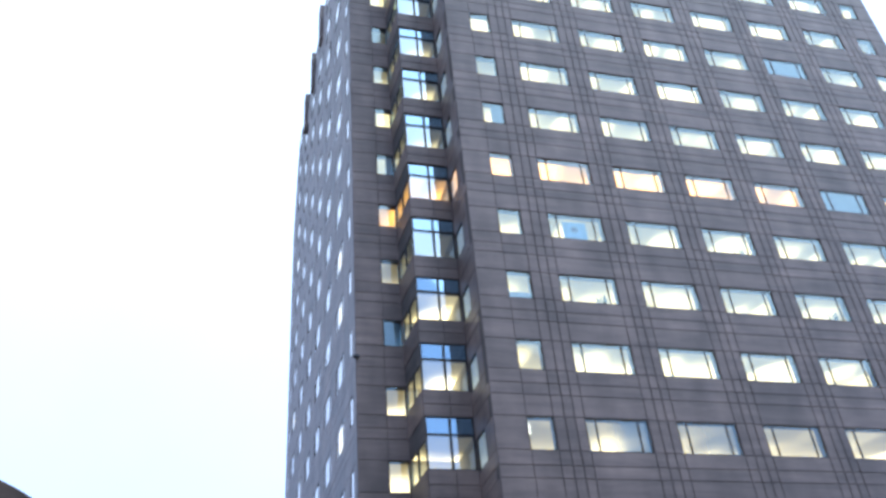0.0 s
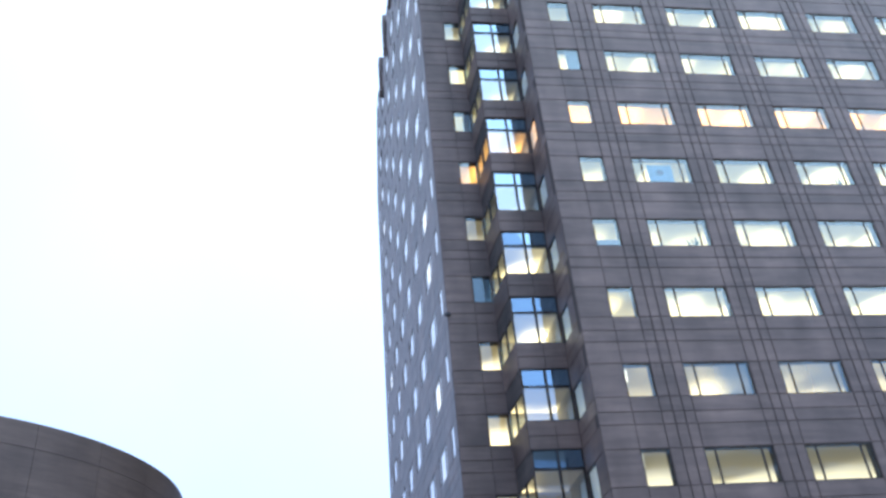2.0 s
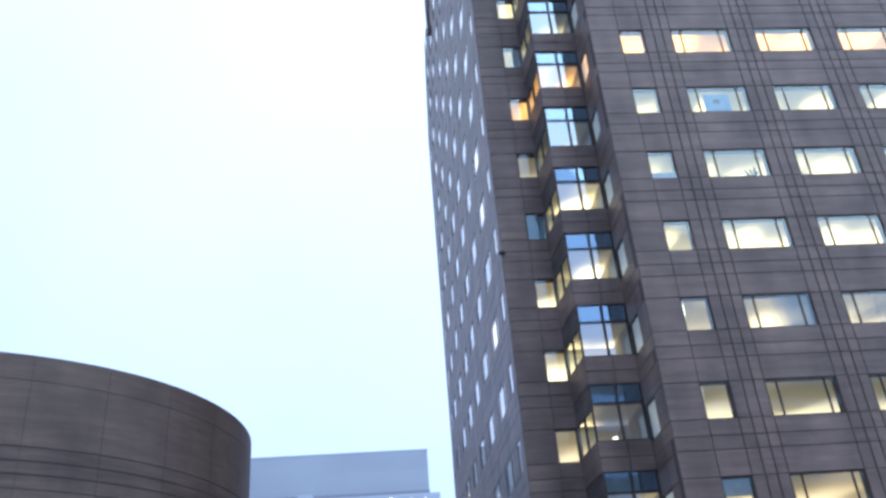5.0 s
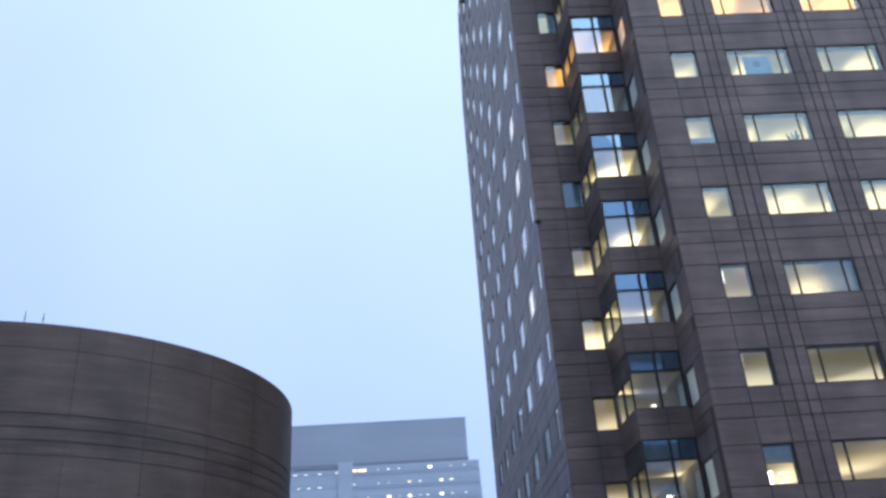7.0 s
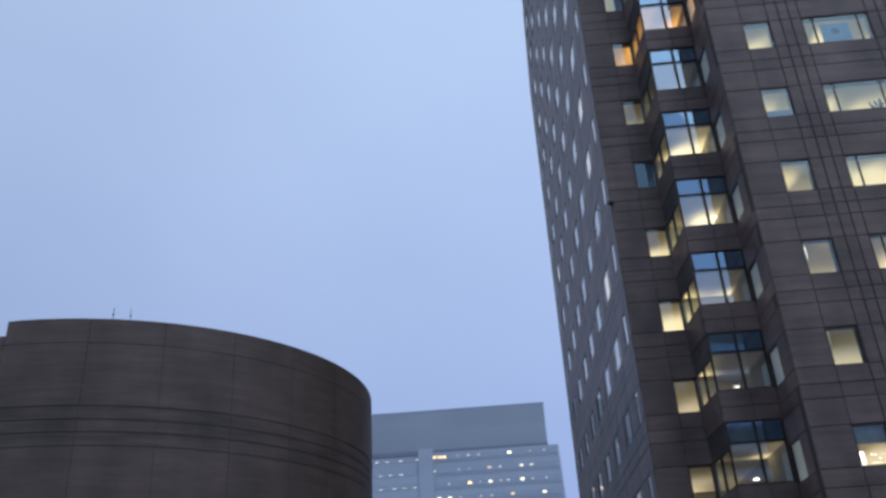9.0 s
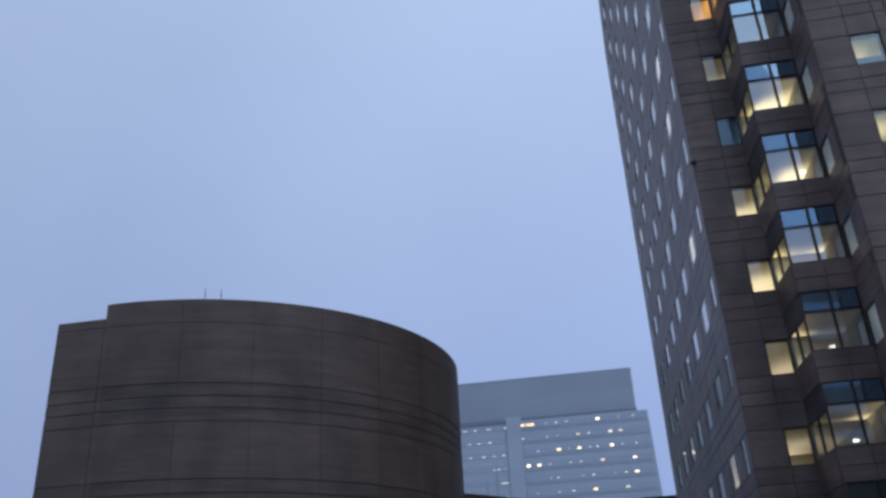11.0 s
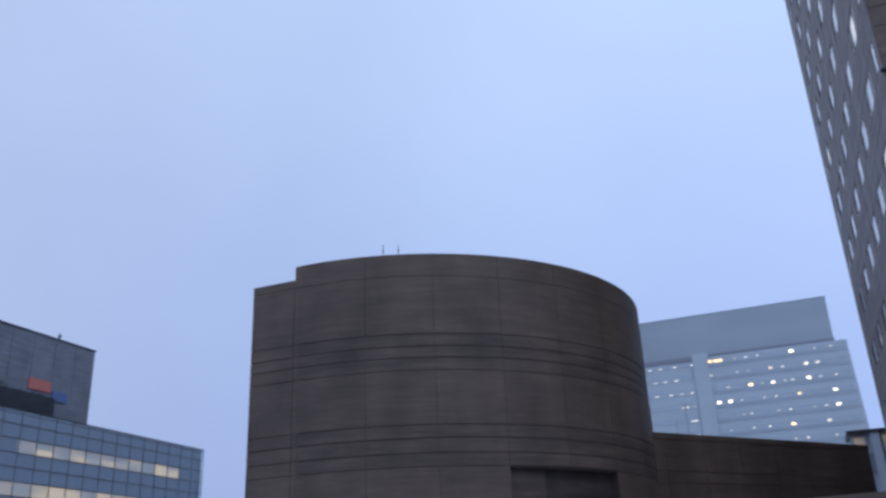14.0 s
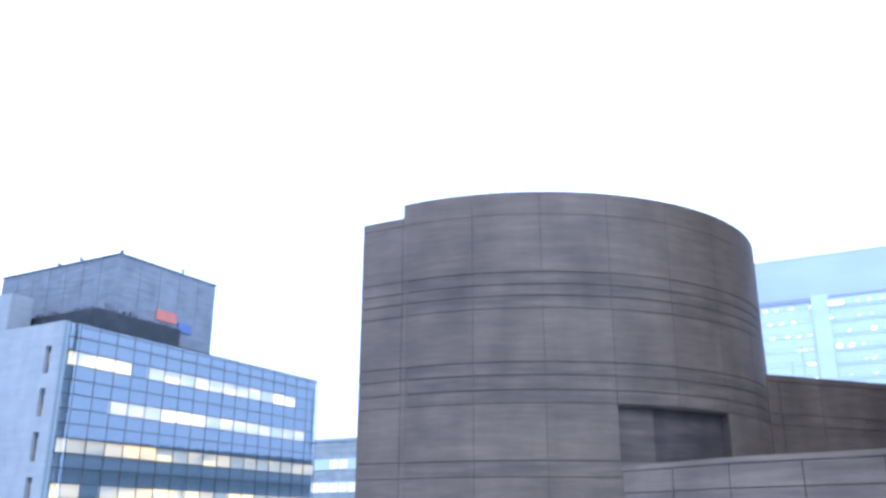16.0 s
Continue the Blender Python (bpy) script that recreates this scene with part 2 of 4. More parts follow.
# ---------------------------------------------------------------- mesh helpers
class Shape:
    """Collects boxes and faces into one mesh."""

    def __init__(self):
        self.v, self.f = [], []

    def box(self, x0, y0, z0, x1, y1, z1):
        n = len(self.v)
        self.v += [(x0, y0, z0), (x1, y0, z0), (x1, y1, z0), (x0, y1, z0), (x0, y0, z1), (x1, y0, z1), (x1, y1, z1), (x0, y1, z1)]
        self.f += [tuple(n + i for i in q) for q in ((0, 3, 2, 1), (4, 5, 6, 7), (0, 1, 5, 4), (1, 2, 6, 5), (2, 3, 7, 6), (3, 0, 4, 7))]
        return self

    def slab(self, x0, z0, x1, z1, y0, y1, bevel=0.012):
        """A facing panel: front at y0, back at y1, its front edges chamfered."""
        n, b = len(self.v), bevel
        self.v += [(x0, y1, z0), (x1, y1, z0), (x1, y1, z1), (x0, y1, z1),
                   (x0, y0 + b, z0), (x1, y0 + b, z0), (x1, y0 + b, z1), (x0, y0 + b, z1),
                   (x0 + b, y0, z0 + b), (x1 - b, y0, z0 + b), (x1 - b, y0, z1 - b), (x0 + b, y0, z1 - b)]
        for k in (0, 4):
            for i in range(4):
                j = (i + 1) % 4
                self.f.append((n + k + i, n + k + j, n + k + 4 + j, n + k + 4 + i))
        self.f.append((n + 8, n + 9, n + 10, n + 11))
        return self

    def prism(self, outline, z0, z1):
        """An upright prism over an outline that runs anticlockwise from above."""
        n, k = len(self.v), len(outline)
        self.v += [(x, y, z0) for x, y in outline] + [(x, y, z1) for x, y in outline]
        self.f += [(n + i, n + (i + 1) % k, n + k + (i + 1) % k, n + k + i) for i in range(k)]
        self.f += [tuple(n + i for i in reversed(range(k))), tuple(n + k + i for i in range(k))]
        return self

    def face(self, *pts):
        n = len(self.v)
        self.v += [tuple(p) for p in pts]
        self.f.append(tuple(range(n, n + len(pts))))
        return self

    def mesh(self, name, mat):
        me = bpy.data.meshes.new(name)
        me.from_pydata(self.v, [], self.f)
        me.update()
        me.materials.append(mat)
        return me


def part(name, shape, mat, parent, label="", m=None):
    me = shape.mesh(name, mat) if isinstance(shape, Shape) else shape
    ob = new(name, me)
    ob.parent = parent
    if m is not None:
        ob.matrix_local = m
    if label:
        ob["label"] = label
    return ob


def thing(name, label, category, kind="", group="", at=(0, 0, 0)):
    ob = new(name)
    ob.location = at
    return tagged(ob, label, category, group, kind)


def axes(p, right, inward):
    """A pose whose x runs right along a wall, y into the building and z up."""
    return Matrix(((right[0], inward[0], 0, p[0]), (right[1], inward[1], 0, p[1]), (0, 0, 1, p[2]), (0, 0, 0, 1)))


# ---------------------------------------------------------------- ground
g = Shape()
g.face((-2500, -2500, 0), (2500, -2500, 0), (2500, 2500, 0), (-2500, 2500, 0))
PAVING = stone("wet_snowy_paving", (0.40, 0.40, 0.41), (0.66, 0.67, 0.69), 0.5, scale=0.2, island=False)
tagged(new("ground", g.mesh("ground", PAVING)), "wet grey paving with thin snow", "ground", kind="structure")

# ---------------------------------------------------------------- the office tower
STOREY, TOP0, WH = 3.87, 32.76, 1.57
ROWS = range(-8, 8)
ROOF = 67.9
CHX = 9.03
MX, MY = 11.55, 32.56          # left front corner of the main block
CX, CY = 6.52, 37.87           # front corner of the set-back wing
RIGHT, BACK = 45.35, 70.5
SLANT = 0.0156                 # the long side runs slightly off square


def head(r):
    return TOP0 - STOREY * r


tower = thing("office_tower", "tall brown granite office tower with lit windows and stacked bays", "building", at=(MX, MY, 0))
TOWER_INV = Matrix.Translation((-MX, -MY, 0))


def spans(lo, hi, holes):
    """The stretches of lo..hi that the holes leave."""
    at = lo
    for a, b in holes:
        if a > at:
            yield at, a
        at = b
    if hi > at:
        yield at, hi


def facade(m, lo, hi, z0, z1, wins, rows, pier_cuts, own_rows, thick=0.45, label=""):
    """A stone wall with rows of window openings: a dark backing, and facing panels with open joints."""
    back = Shape()
    zs = sorted((head(r) - WH, head(r)) for r in rows)
    for a, b in spans(z0, z1, zs):
        back.box(lo, 0.035, a, hi, thick, b)
    for a, b in zs:
        for u, w in spans(lo, hi, wins):
            back.box(u, 0.035, a, w, thick, b)
    wall = part("wall", back, JOINT, tower, label, TOWER_INV @ m)
    cols = []
    for u, w in spans(lo, hi, wins):
        inner = [c for c in pier_cuts if u + 0.15 < c < w - 0.15]
        edges = [u, *inner, w]
        cols += [(a, b, False) for a, b in zip(edges, edges[1:])]
    cols += [(a, b, True) for a, b in wins]
    rest = Shape()
    made = {}
    for r in rows:
        t = head(r)
        bands = [(t - WH, t), (t - WH - 0.68, t - WH), (t - WH - 1.25, t - WH - 0.68), (t - STOREY, t - WH - 1.25)]
        for i, (a, b) in enumerate(bands):
            for u, w, win in cols:
                if win and i == 0:
                    continue
                a2, b2 = max(a, z0), min(b, z1)
                if b2 - a2 < 0.1:
                    continue
                gap = 0.028 if not win and w - u < 0.8 else 0.012
                if r in own_rows:
                    key = (round(w - u, 2), round(b2 - a2, 2))
                    if key not in made:
                        made[key] = Shape().slab(gap, 0.013, key[0] - gap, key[1] - 0.013, 0, 0.035).mesh("stone_panel", GRANITE)
                    part("stone_panel", made[key], GRANITE, wall, "", Matrix.Translation((u, random.uniform(-0.004, 0.004), a2)))
                else:
                    rest.slab(u + gap, a2 + 0.013, w - gap, b2 - 0.013, random.uniform(-0.004, 0.004), 0.035)
    top = max(head(r) for r in rows)
    gap = 0.02
    for u, w, win in cols:
        for a, b in ((top, top + 1.3), (top + 1.3, z1)):
            if b - a > 0.2:
                rest.slab(u + gap, a + gap, w - gap, b - gap, 0, 0.035)
    ob = part("stone_facing", rest, GRANITE, wall)
    ob["kind"] = "stuff"
    return wall


WINDOW_SETS = {}


def window_set(w, mullions, deep, e, pane_mat, room):
    """The shared meshes of one size of window: frame, panes, mullion and room."""
    key = (round(w, 2), room, deep, pane_mat.name)
    if key in WINDOW_SETS:
        return WINDOW_SETS[key]
    f = 0.045
    fr = Shape().box(0, e - 0.02, 0, w, e + 0.05, f).box(0, e - 0.02, WH - f, w, e + 0.05, WH)
    fr.box(0, e - 0.02, f, f, e + 0.05, WH - f).box(w - f, e - 0.02, f, w, e + 0.05, WH - f)
    cuts = [f, *mullions, w - f]
    panes = []
    for a, b in zip(cuts, cuts[1:]):
        panes.append((a, Shape().face((0, e, f), (b - a, e, f), (b - a, e, WH - f), (0, e, WH - f)).mesh("pane", pane_mat)))
    mu = Shape().box(-0.035, e - 0.025, f, 0.035, e + 0.05, WH - f).mesh("mullion", FRAME)
    x0, x1, y0, y1, z0, z1 = -room[0], w + room[1], 0.46, max(deep, 0.6), -0.85, WH + 0.32
    rm = Shape()
    rm.face((x0, y0, z1), (x1, y0, z1), (x1, y1, z1), (x0, y1, z1)).face((x0, y0, z0), (x0, y1, z0), (x1, y1, z0), (x1, y0, z0))
    rm.face((x0, y1, z0), (x0, y1, z1), (x1, y1, z1), (x1, y1, z0))
    rm.face((x0, y0, z0), (x0, y0, z1), (x0, y1, z1), (x0, y1, z0)).face((x1, y0, z0), (x1, y1, z0), (x1, y1, z1), (x1, y0, z1))
    WINDOW_SETS[key] = dict(frame=fr.mesh("window", FRAME), panes=panes, mullion=mu, mull=list(mullions),
                            room=rm.mesh("room_lining", ROOM))
    return WINDOW_SETS[key]


def window(m, u, r, w, wide=True, room=(0.25, 0.25), deep=7.0, inset=0.07, label="", pane_mat=None):
    ws = window_set(w, (0.5, w - 0.5) if wide else (), deep, inset, pane_mat or GLASS, room)
    at = TOWER_INV @ m @ Matrix.Translation((u, 0, head(r) - WH))
    win = part("window", ws["frame"], FRAME, tower, label, at)
    for a, me in ws["panes"]:
        part("pane", me, None, win, "", Matrix.Translation((a, 0, 0)))
    for a in ws["mull"]:
        part("mullion", ws["mullion"], FRAME, win, "", Matrix.Translation((a, 0, 0)))
    if deep:
        part("room_lining", ws["room"], ROOM, win)
    return win


# the main front: columns of narrow, six wide and narrow windows
FRONT = axes((0, MY, 0), (1, 0), (0, 1))
P, W0, W1 = 4.485, 1.25, 3.05
COLS = [(13.08, 13.08 + W0)] + [(15.83 + i * P, 15.83 + i * P + W1) for i in range(6)] + [(42.78, 42.78 + W0)]
PIERS = []
for (a, b), (c, d) in zip(COLS, COLS[1:]):
    PIERS += [b + (c - b) * 0.36, b + (c - b) * 0.68]
LIT = {-8: "u", -7: "u", -6: "u", -5: "u", -4: "u", -3: "u", -2: "u", -1: "u", 0: "o", 1: "b", 2: "b", 3: "b", 4: "e", 5: "f", 6: "g", 7: "d"}


def open_floor(name, x0, x1, y0, y1, r, state, z1=None):
    """One lit office floor behind a row of windows: floor, ceiling, back and end walls, and a glowing sheet under the
    ceiling for its lamp light.
    """
    a, b = head(r) - WH - 0.85, z1 or head(r) + 0.32
    rm = Shape().face((x0, y0, b), (x1, y0, b), (x1, y1, b), (x0, y1, b)).face((x0, y0, a), (x0, y1, a), (x1, y1, a), (x1, y0, a))
    rm.face((x0, y1, a), (x0, y1, b), (x1, y1, b), (x1, y1, a))
    rm.face((x0, y0, a), (x0, y0, b), (x0, y1, b), (x0, y1, a)).face((x1, y0, a), (x1, y1, a), (x1, y1, b), (x1, y0, b))
    lining = part(name, rm, ROOM, tower, "", TOWER_INV)
    lamp = Shape().box(x0 + 0.03, y0 - y0 + 0.47, b - 0.06, x1 - 0.03, y1 - y0, b - 0.03)
    part("ceiling_lamp", lamp, ROOM_GLOWS[state], lining, "", Matrix.Translation((0, y0 - 0.46, 0)))
    return lining


facade(FRONT, MX, RIGHT, 0, ROOF, COLS, ROWS, PIERS, (5, 6), label="brown granite wall with open joints")
for r in ROWS:
    open_floor("office_floor", 12.06, RIGHT - 0.5, MY + 0.46, MY + 10, r, LIT[r])
    for i, (a, b) in enumerate(COLS):
        win = window(FRONT, a, r, b - a, wide=0 < i < 7, deep=0)
        # a grey sheet added behind the pane hides the lit floor
        if (r, i) in ((0, 5), (-3, 5)):
            part("blind_or_grey_sheet", Shape().box(0.06, 0.2, 0.06, b - a - 0.06, 0.22, WH - 0.06), GREY_SHEET, win, "grey sheet added to make the window look unlit")
        # added sheets paint the fade from lit room to bluish reflection
        if (r, i) in ((4, 1), (4, 2)):
            part("glow_fade_sheet", Shape().face((0.06, 0.2, 0.06), (b - a - 0.06, 0.2, 0.06), (b - a - 0.06, 0.2, WH - 0.06), (0.06, 0.2, WH - 0.06)), FADE_SHEETS[i - 1], win, "added grey sheet that fades the window's glow sideways")
        # here an added grey sheet hides half of the lit floor
        if (r, i) == (-1, 0):
            part("blind_or_grey_sheet", Shape().box((b - a) * 0.42, 0.2, 0.06, b - a - 0.06, 0.22, WH - 0.06), GREY_SHEET, win, "grey sheet added across half the window")
        if (r, i) == (1, 1):
            # a pale blue board with a dark round mark stands in this window
            board = part("blue_board", Shape().box(0.80, 0.16, 0.05, 2.13, 0.19, 1.2), paint("blue_board", (0.24, 0.47, 0.60), 0.7), win, "pale blue board")
            disc = Shape().face(*[(1.45 + 0.19 * math.cos(k * math.pi / 8), 0.155, 0.72 + 0.19 * math.sin(k * math.pi / 8)) for k in range(16)])
            part("round_mark", disc, paint("navy_mark", (0.012, 0.035, 0.09), 0.7), win, "dark round mark")
        if (r, i) in ((2, 1), (1, 3), (2, 4)):
            pot = Shape().prism([(2.35 + 0.13 * math.cos(k), 0.5 + 0.13 * math.sin(k)) for k in range(6)], 0.0, 0.2)
            for k in range(11):
                a1, up1 = k * 2.4, 0.22 + 0.045 * k
                cx, cy = 2.35 + 0.26 * math.cos(a1), 0.5 + 0.16 * math.sin(a1)
                pot.face((2.35, 0.5, 0.15), (cx - 0.07, cy, up1), (cx + 0.04 * math.cos(a1), cy, up1 + 0.13), (cx + 0.07, cy, up1 - 0.03))
            part("pot_plant", pot, LEAF, win, "dark pot plant on the sill")
        if (r, i) in ((4, 0), (5, 0)):
            part("pendant_lamp", Shape().box(0.50, 1.1, 1.2, 0.515, 1.115, 1.75), BULB, win, "thin white hanging lamp")
        if (r, i) == (6, 0):
            part("blind_or_grey_sheet", Shape().box(0.06, 0.2, 0.85, b - a - 0.06, 0.22, WH - 0.06), PALE_BLIND_AND_SHEET, win, "grey blind drawn half down")
            part("tube_lamp", Shape().box(0.2, 0.6, 0.18, 0.42, 0.64, 0.66), BULB, win, "bright lamp panel behind the glass")
            for k in range(12):
                x, z = 0.68 + 0.13 * (k % 4), 0.2 + 0.16 * (k // 4)
                part("string_light", Shape().box(x, 0.6, z, x + 0.05, 0.63, z + 0.04), BULB, win)
        if (r, i) == (2, 0):
            part("lower_blind", Shape().box(0.05, 0.16, 0.04, 1.2, 0.18, 0.42), paint("grey_blind", (0.35, 0.38, 0.40), 0.8), win, "grey blind across the foot of the window")

# the return between the main block and the set-back wing, with a narrow light beside each bay
RETURN = axes((MX, CY, 0), (0, -1), (1, 0))
facade(RETURN, 0, CY - MY - 0.04, 0, ROOF, [(2.57, 3.97)], ROWS, (), ())
for r in ROWS:
    ret = window(RETURN, 2.57, r, 1.4, wide=False, deep=0, inset=0.03, pane_mat=CLEAR_GLASS)
    part("lit_blind", Shape().box(0.05, 0.10, 0.05, 1.35, 0.12, WH - 0.05), ROOM_GLOWS["o"] if r == 0 else RETURN_GLOW, ret, "glowing card added for the lit room")

# the set-back wing beside the corner
WING = axes((0, CY, 0), (1, 0), (0, 1))
facade(WING, CX, CHX + 0.02, 0, ROOF, [(7.99, 9.03)], ROWS, (6.6,), ())
WING_LIT = {-8: "u", -7: "d", -6: "u", -5: "u", -4: "d", -3: "m", -2: "u", -1: "u", 0: "o", 1: "e", 2: "x", 3: "e", 4: "e", 5: "g", 6: "g", 7: "d"}
for r in ROWS:
    wing_win = window(WING, 7.99, r, 1.04, wide=False, deep=0)
    open_floor("wing_floor", 7.55, MX - 0.02, CY + 0.46, 46, r, WING_LIT[r] if WING_LIT[r] != "x" else "m")
    # an added pale sheet dulls one half of this window
    if r == -1:
        part("half_sheet", Shape().box(0.55, 0.2, 0.06, 0.98, 0.22, WH - 0.06), PALE_BLIND_AND_SHEET, wing_win, "pale sheet added over one half")
    # this room is off: an added grey sheet covers the lit floor
    if WING_LIT[r] == "x":
        part("blind_or_grey_sheet", Shape().box(0.06, 0.2, 0.06, 0.98, 0.22, WH - 0.06), GREY_SHEET, wing_win, "grey sheet added to make the window look unlit")

# the long side that faces the low drum
def side_x(y):
    return CX - SLANT * (y - CY)


SIDE = axes((side_x(BACK), BACK, 0), (SLANT, -1), (1, SLANT))
SIDE_COLS = [(BACK - 69.45, BACK - 68.6)] + [(BACK - y - 1.33, BACK - y + 1.33) for y in (65.6, 61.0, 56.3, 51.8, 47.3, 42.75)] + [(BACK - 39.75, BACK - 38.9)]
SIDE_TOP = 54.4
facade(SIDE, 0, BACK - CY - 0.04, 0, SIDE_TOP, SIDE_COLS, range(-5, 8), (), ())
SIDE_LIT = {(6, 0), (6, 1), (6, 3), (1, 0), (1, -4), (1, -5), (6, 6)}
SIDE_DIM = {(6, 4), (3, 5), (2, 5), (4, 6), (5, 7), (2, 2)}
for r in range(-5, 8):
    for i, (a, b) in enumerate(SIDE_COLS):
        side_win = window(SIDE, a, r, b - a, wide=b - a > 2, deep=1.0, inset=0.03, pane_mat=SIDE_GLASS)
        if (i, r) in SIDE_LIT:
            part("lit_blind", Shape().box(0.06, 0.10, 0.05, b - a - 0.06, 0.12, WH - 0.05), SIDE_GLOW, side_win, "glowing card added for the lit room")
        elif (i, r) in SIDE_DIM:
            part("lit_blind", Shape().box(0.06, 0.10, 0.05, b - a - 0.06, 0.12, WH - 0.05), DIM_GLOW, side_win, "faintly glowing card added for the lit room")
        elif random.random() < 0.4 or r > 3:
            # pale sheets added behind the glass imitate the sky's reflection
            part("sky_sheet", Shape().box(0.06, 0.10, random.choice((0.05, 0.05, 0.5, 0.9)) if r < 4 else 0.05, b - a - 0.06, 0.12, WH - 0.05), PALE_BLIND_AND_SHEET, side_win, "pale sheet added for the reflected sky")
# roof, end walls and the stepped skyline of the side
part("roof", Shape().box(MX + 0.3, MY + 0.3, ROOF - 0.5, RIGHT - 0.1, BACK - 4, ROOF - 0.2), JOINT, tower, "", TOWER_INV)
for y0, y1, top in ((CY, 47.5, 66.0), (47.5, 57.5, 64.7), (57.5, 67.5, 62.7)):
    plan = [(side_x(y0), y0), (MX + 0.3, y0), (MX + 0.3, y1), (side_x(y1), y1)]
    part("upper_wall", Shape().prism(plan, SIDE_TOP, top), GRANITE, tower, "", TOWER_INV)
slope = Shape().box(0, 0, 0, 1, 1, 1)
xa, xb = side_x(67.5), side_x(BACK)
slope.v = [(xa, 67.5, SIDE_TOP), (MX, 67.5, SIDE_TOP), (MX, BACK, SIDE_TOP), (xb, BACK, SIDE_TOP),
           (xa, 67.5, 62.7), (MX, 67.5, 62.7), (MX, 68.0, 62.7), (xa, 68.0, 62.7)]
part("sloping_corner", slope, GRANITE, tower, "", TOWER_INV)
for y, top in ((61.7, 64.7), (56.9, 65.4), (51.8, 66.1), (46.7, 66.8), (41.45, 67.6)):
    part("parapet_pier", Shape().box(side_x(y) - 0.25, y - 1.05, top - 4.5, side_x(y) + 0.6, y, top), GRANITE, tower, "", TOWER_INV)
part("end_wall", Shape().box(RIGHT - 0.45, MY + 0.46, 0, RIGHT, BACK, ROOF), GRANITE, tower, "", TOWER_INV)
part("back_wall", Shape().box(CX + 0.46, BACK - 0.5, 0, RIGHT - 0.46, BACK, SIDE_TOP), GRANITE, tower, "", TOWER_INV)
UPPER = axes((side_x(BACK) - 0.05, BACK, 0), (SLANT, -1), (1, SLANT))
for r in (-8, -7, -6):
    for a, b in SIDE_COLS[1:]:
        window(UPPER, a, r, b - a, wide=b - a > 2, deep=1.0, inset=0.03, pane_mat=SIDE_GLASS)

# a small floodlight on the corner
nub = part("floodlight", Shape().box(CX - 0.16, CY - 0.28, 22.6, CX + 0.14, CY - 0.04, 22.7).box(CX - 0.03, CY - 0.16, 22.7, CX + 0.03, CY - 0.03, 22.82), SLATE, tower, "small dark corner floodlight", TOWER_INV)

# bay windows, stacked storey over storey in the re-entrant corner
# cheek tops: dark frame and shade on the granite put into one colour
CHEEK = stone("shaded_cheek_stone", (0.04, 0.032, 0.029), (0.085, 0.065, 0.056), 0.8, streak=0.8, island=False)
BX0, BX1, BY = 9.19, MX, 35.3
BAY_LIT = {-8: "m", -7: "d", -6: "u", -5: "m", -4: "u", -3: "u", -2: "u", -1: "u", 0: "o", 1: "m", 2: "h", 3: "h", 4: "h", 5: "k", 6: "k", 7: "d"}


def cheek(k):
    """A point of the slanting left side of a bay, k from its front to the wall."""
    return BX0 + (CHX - BX0) * k, BY + (CY - BY) * k


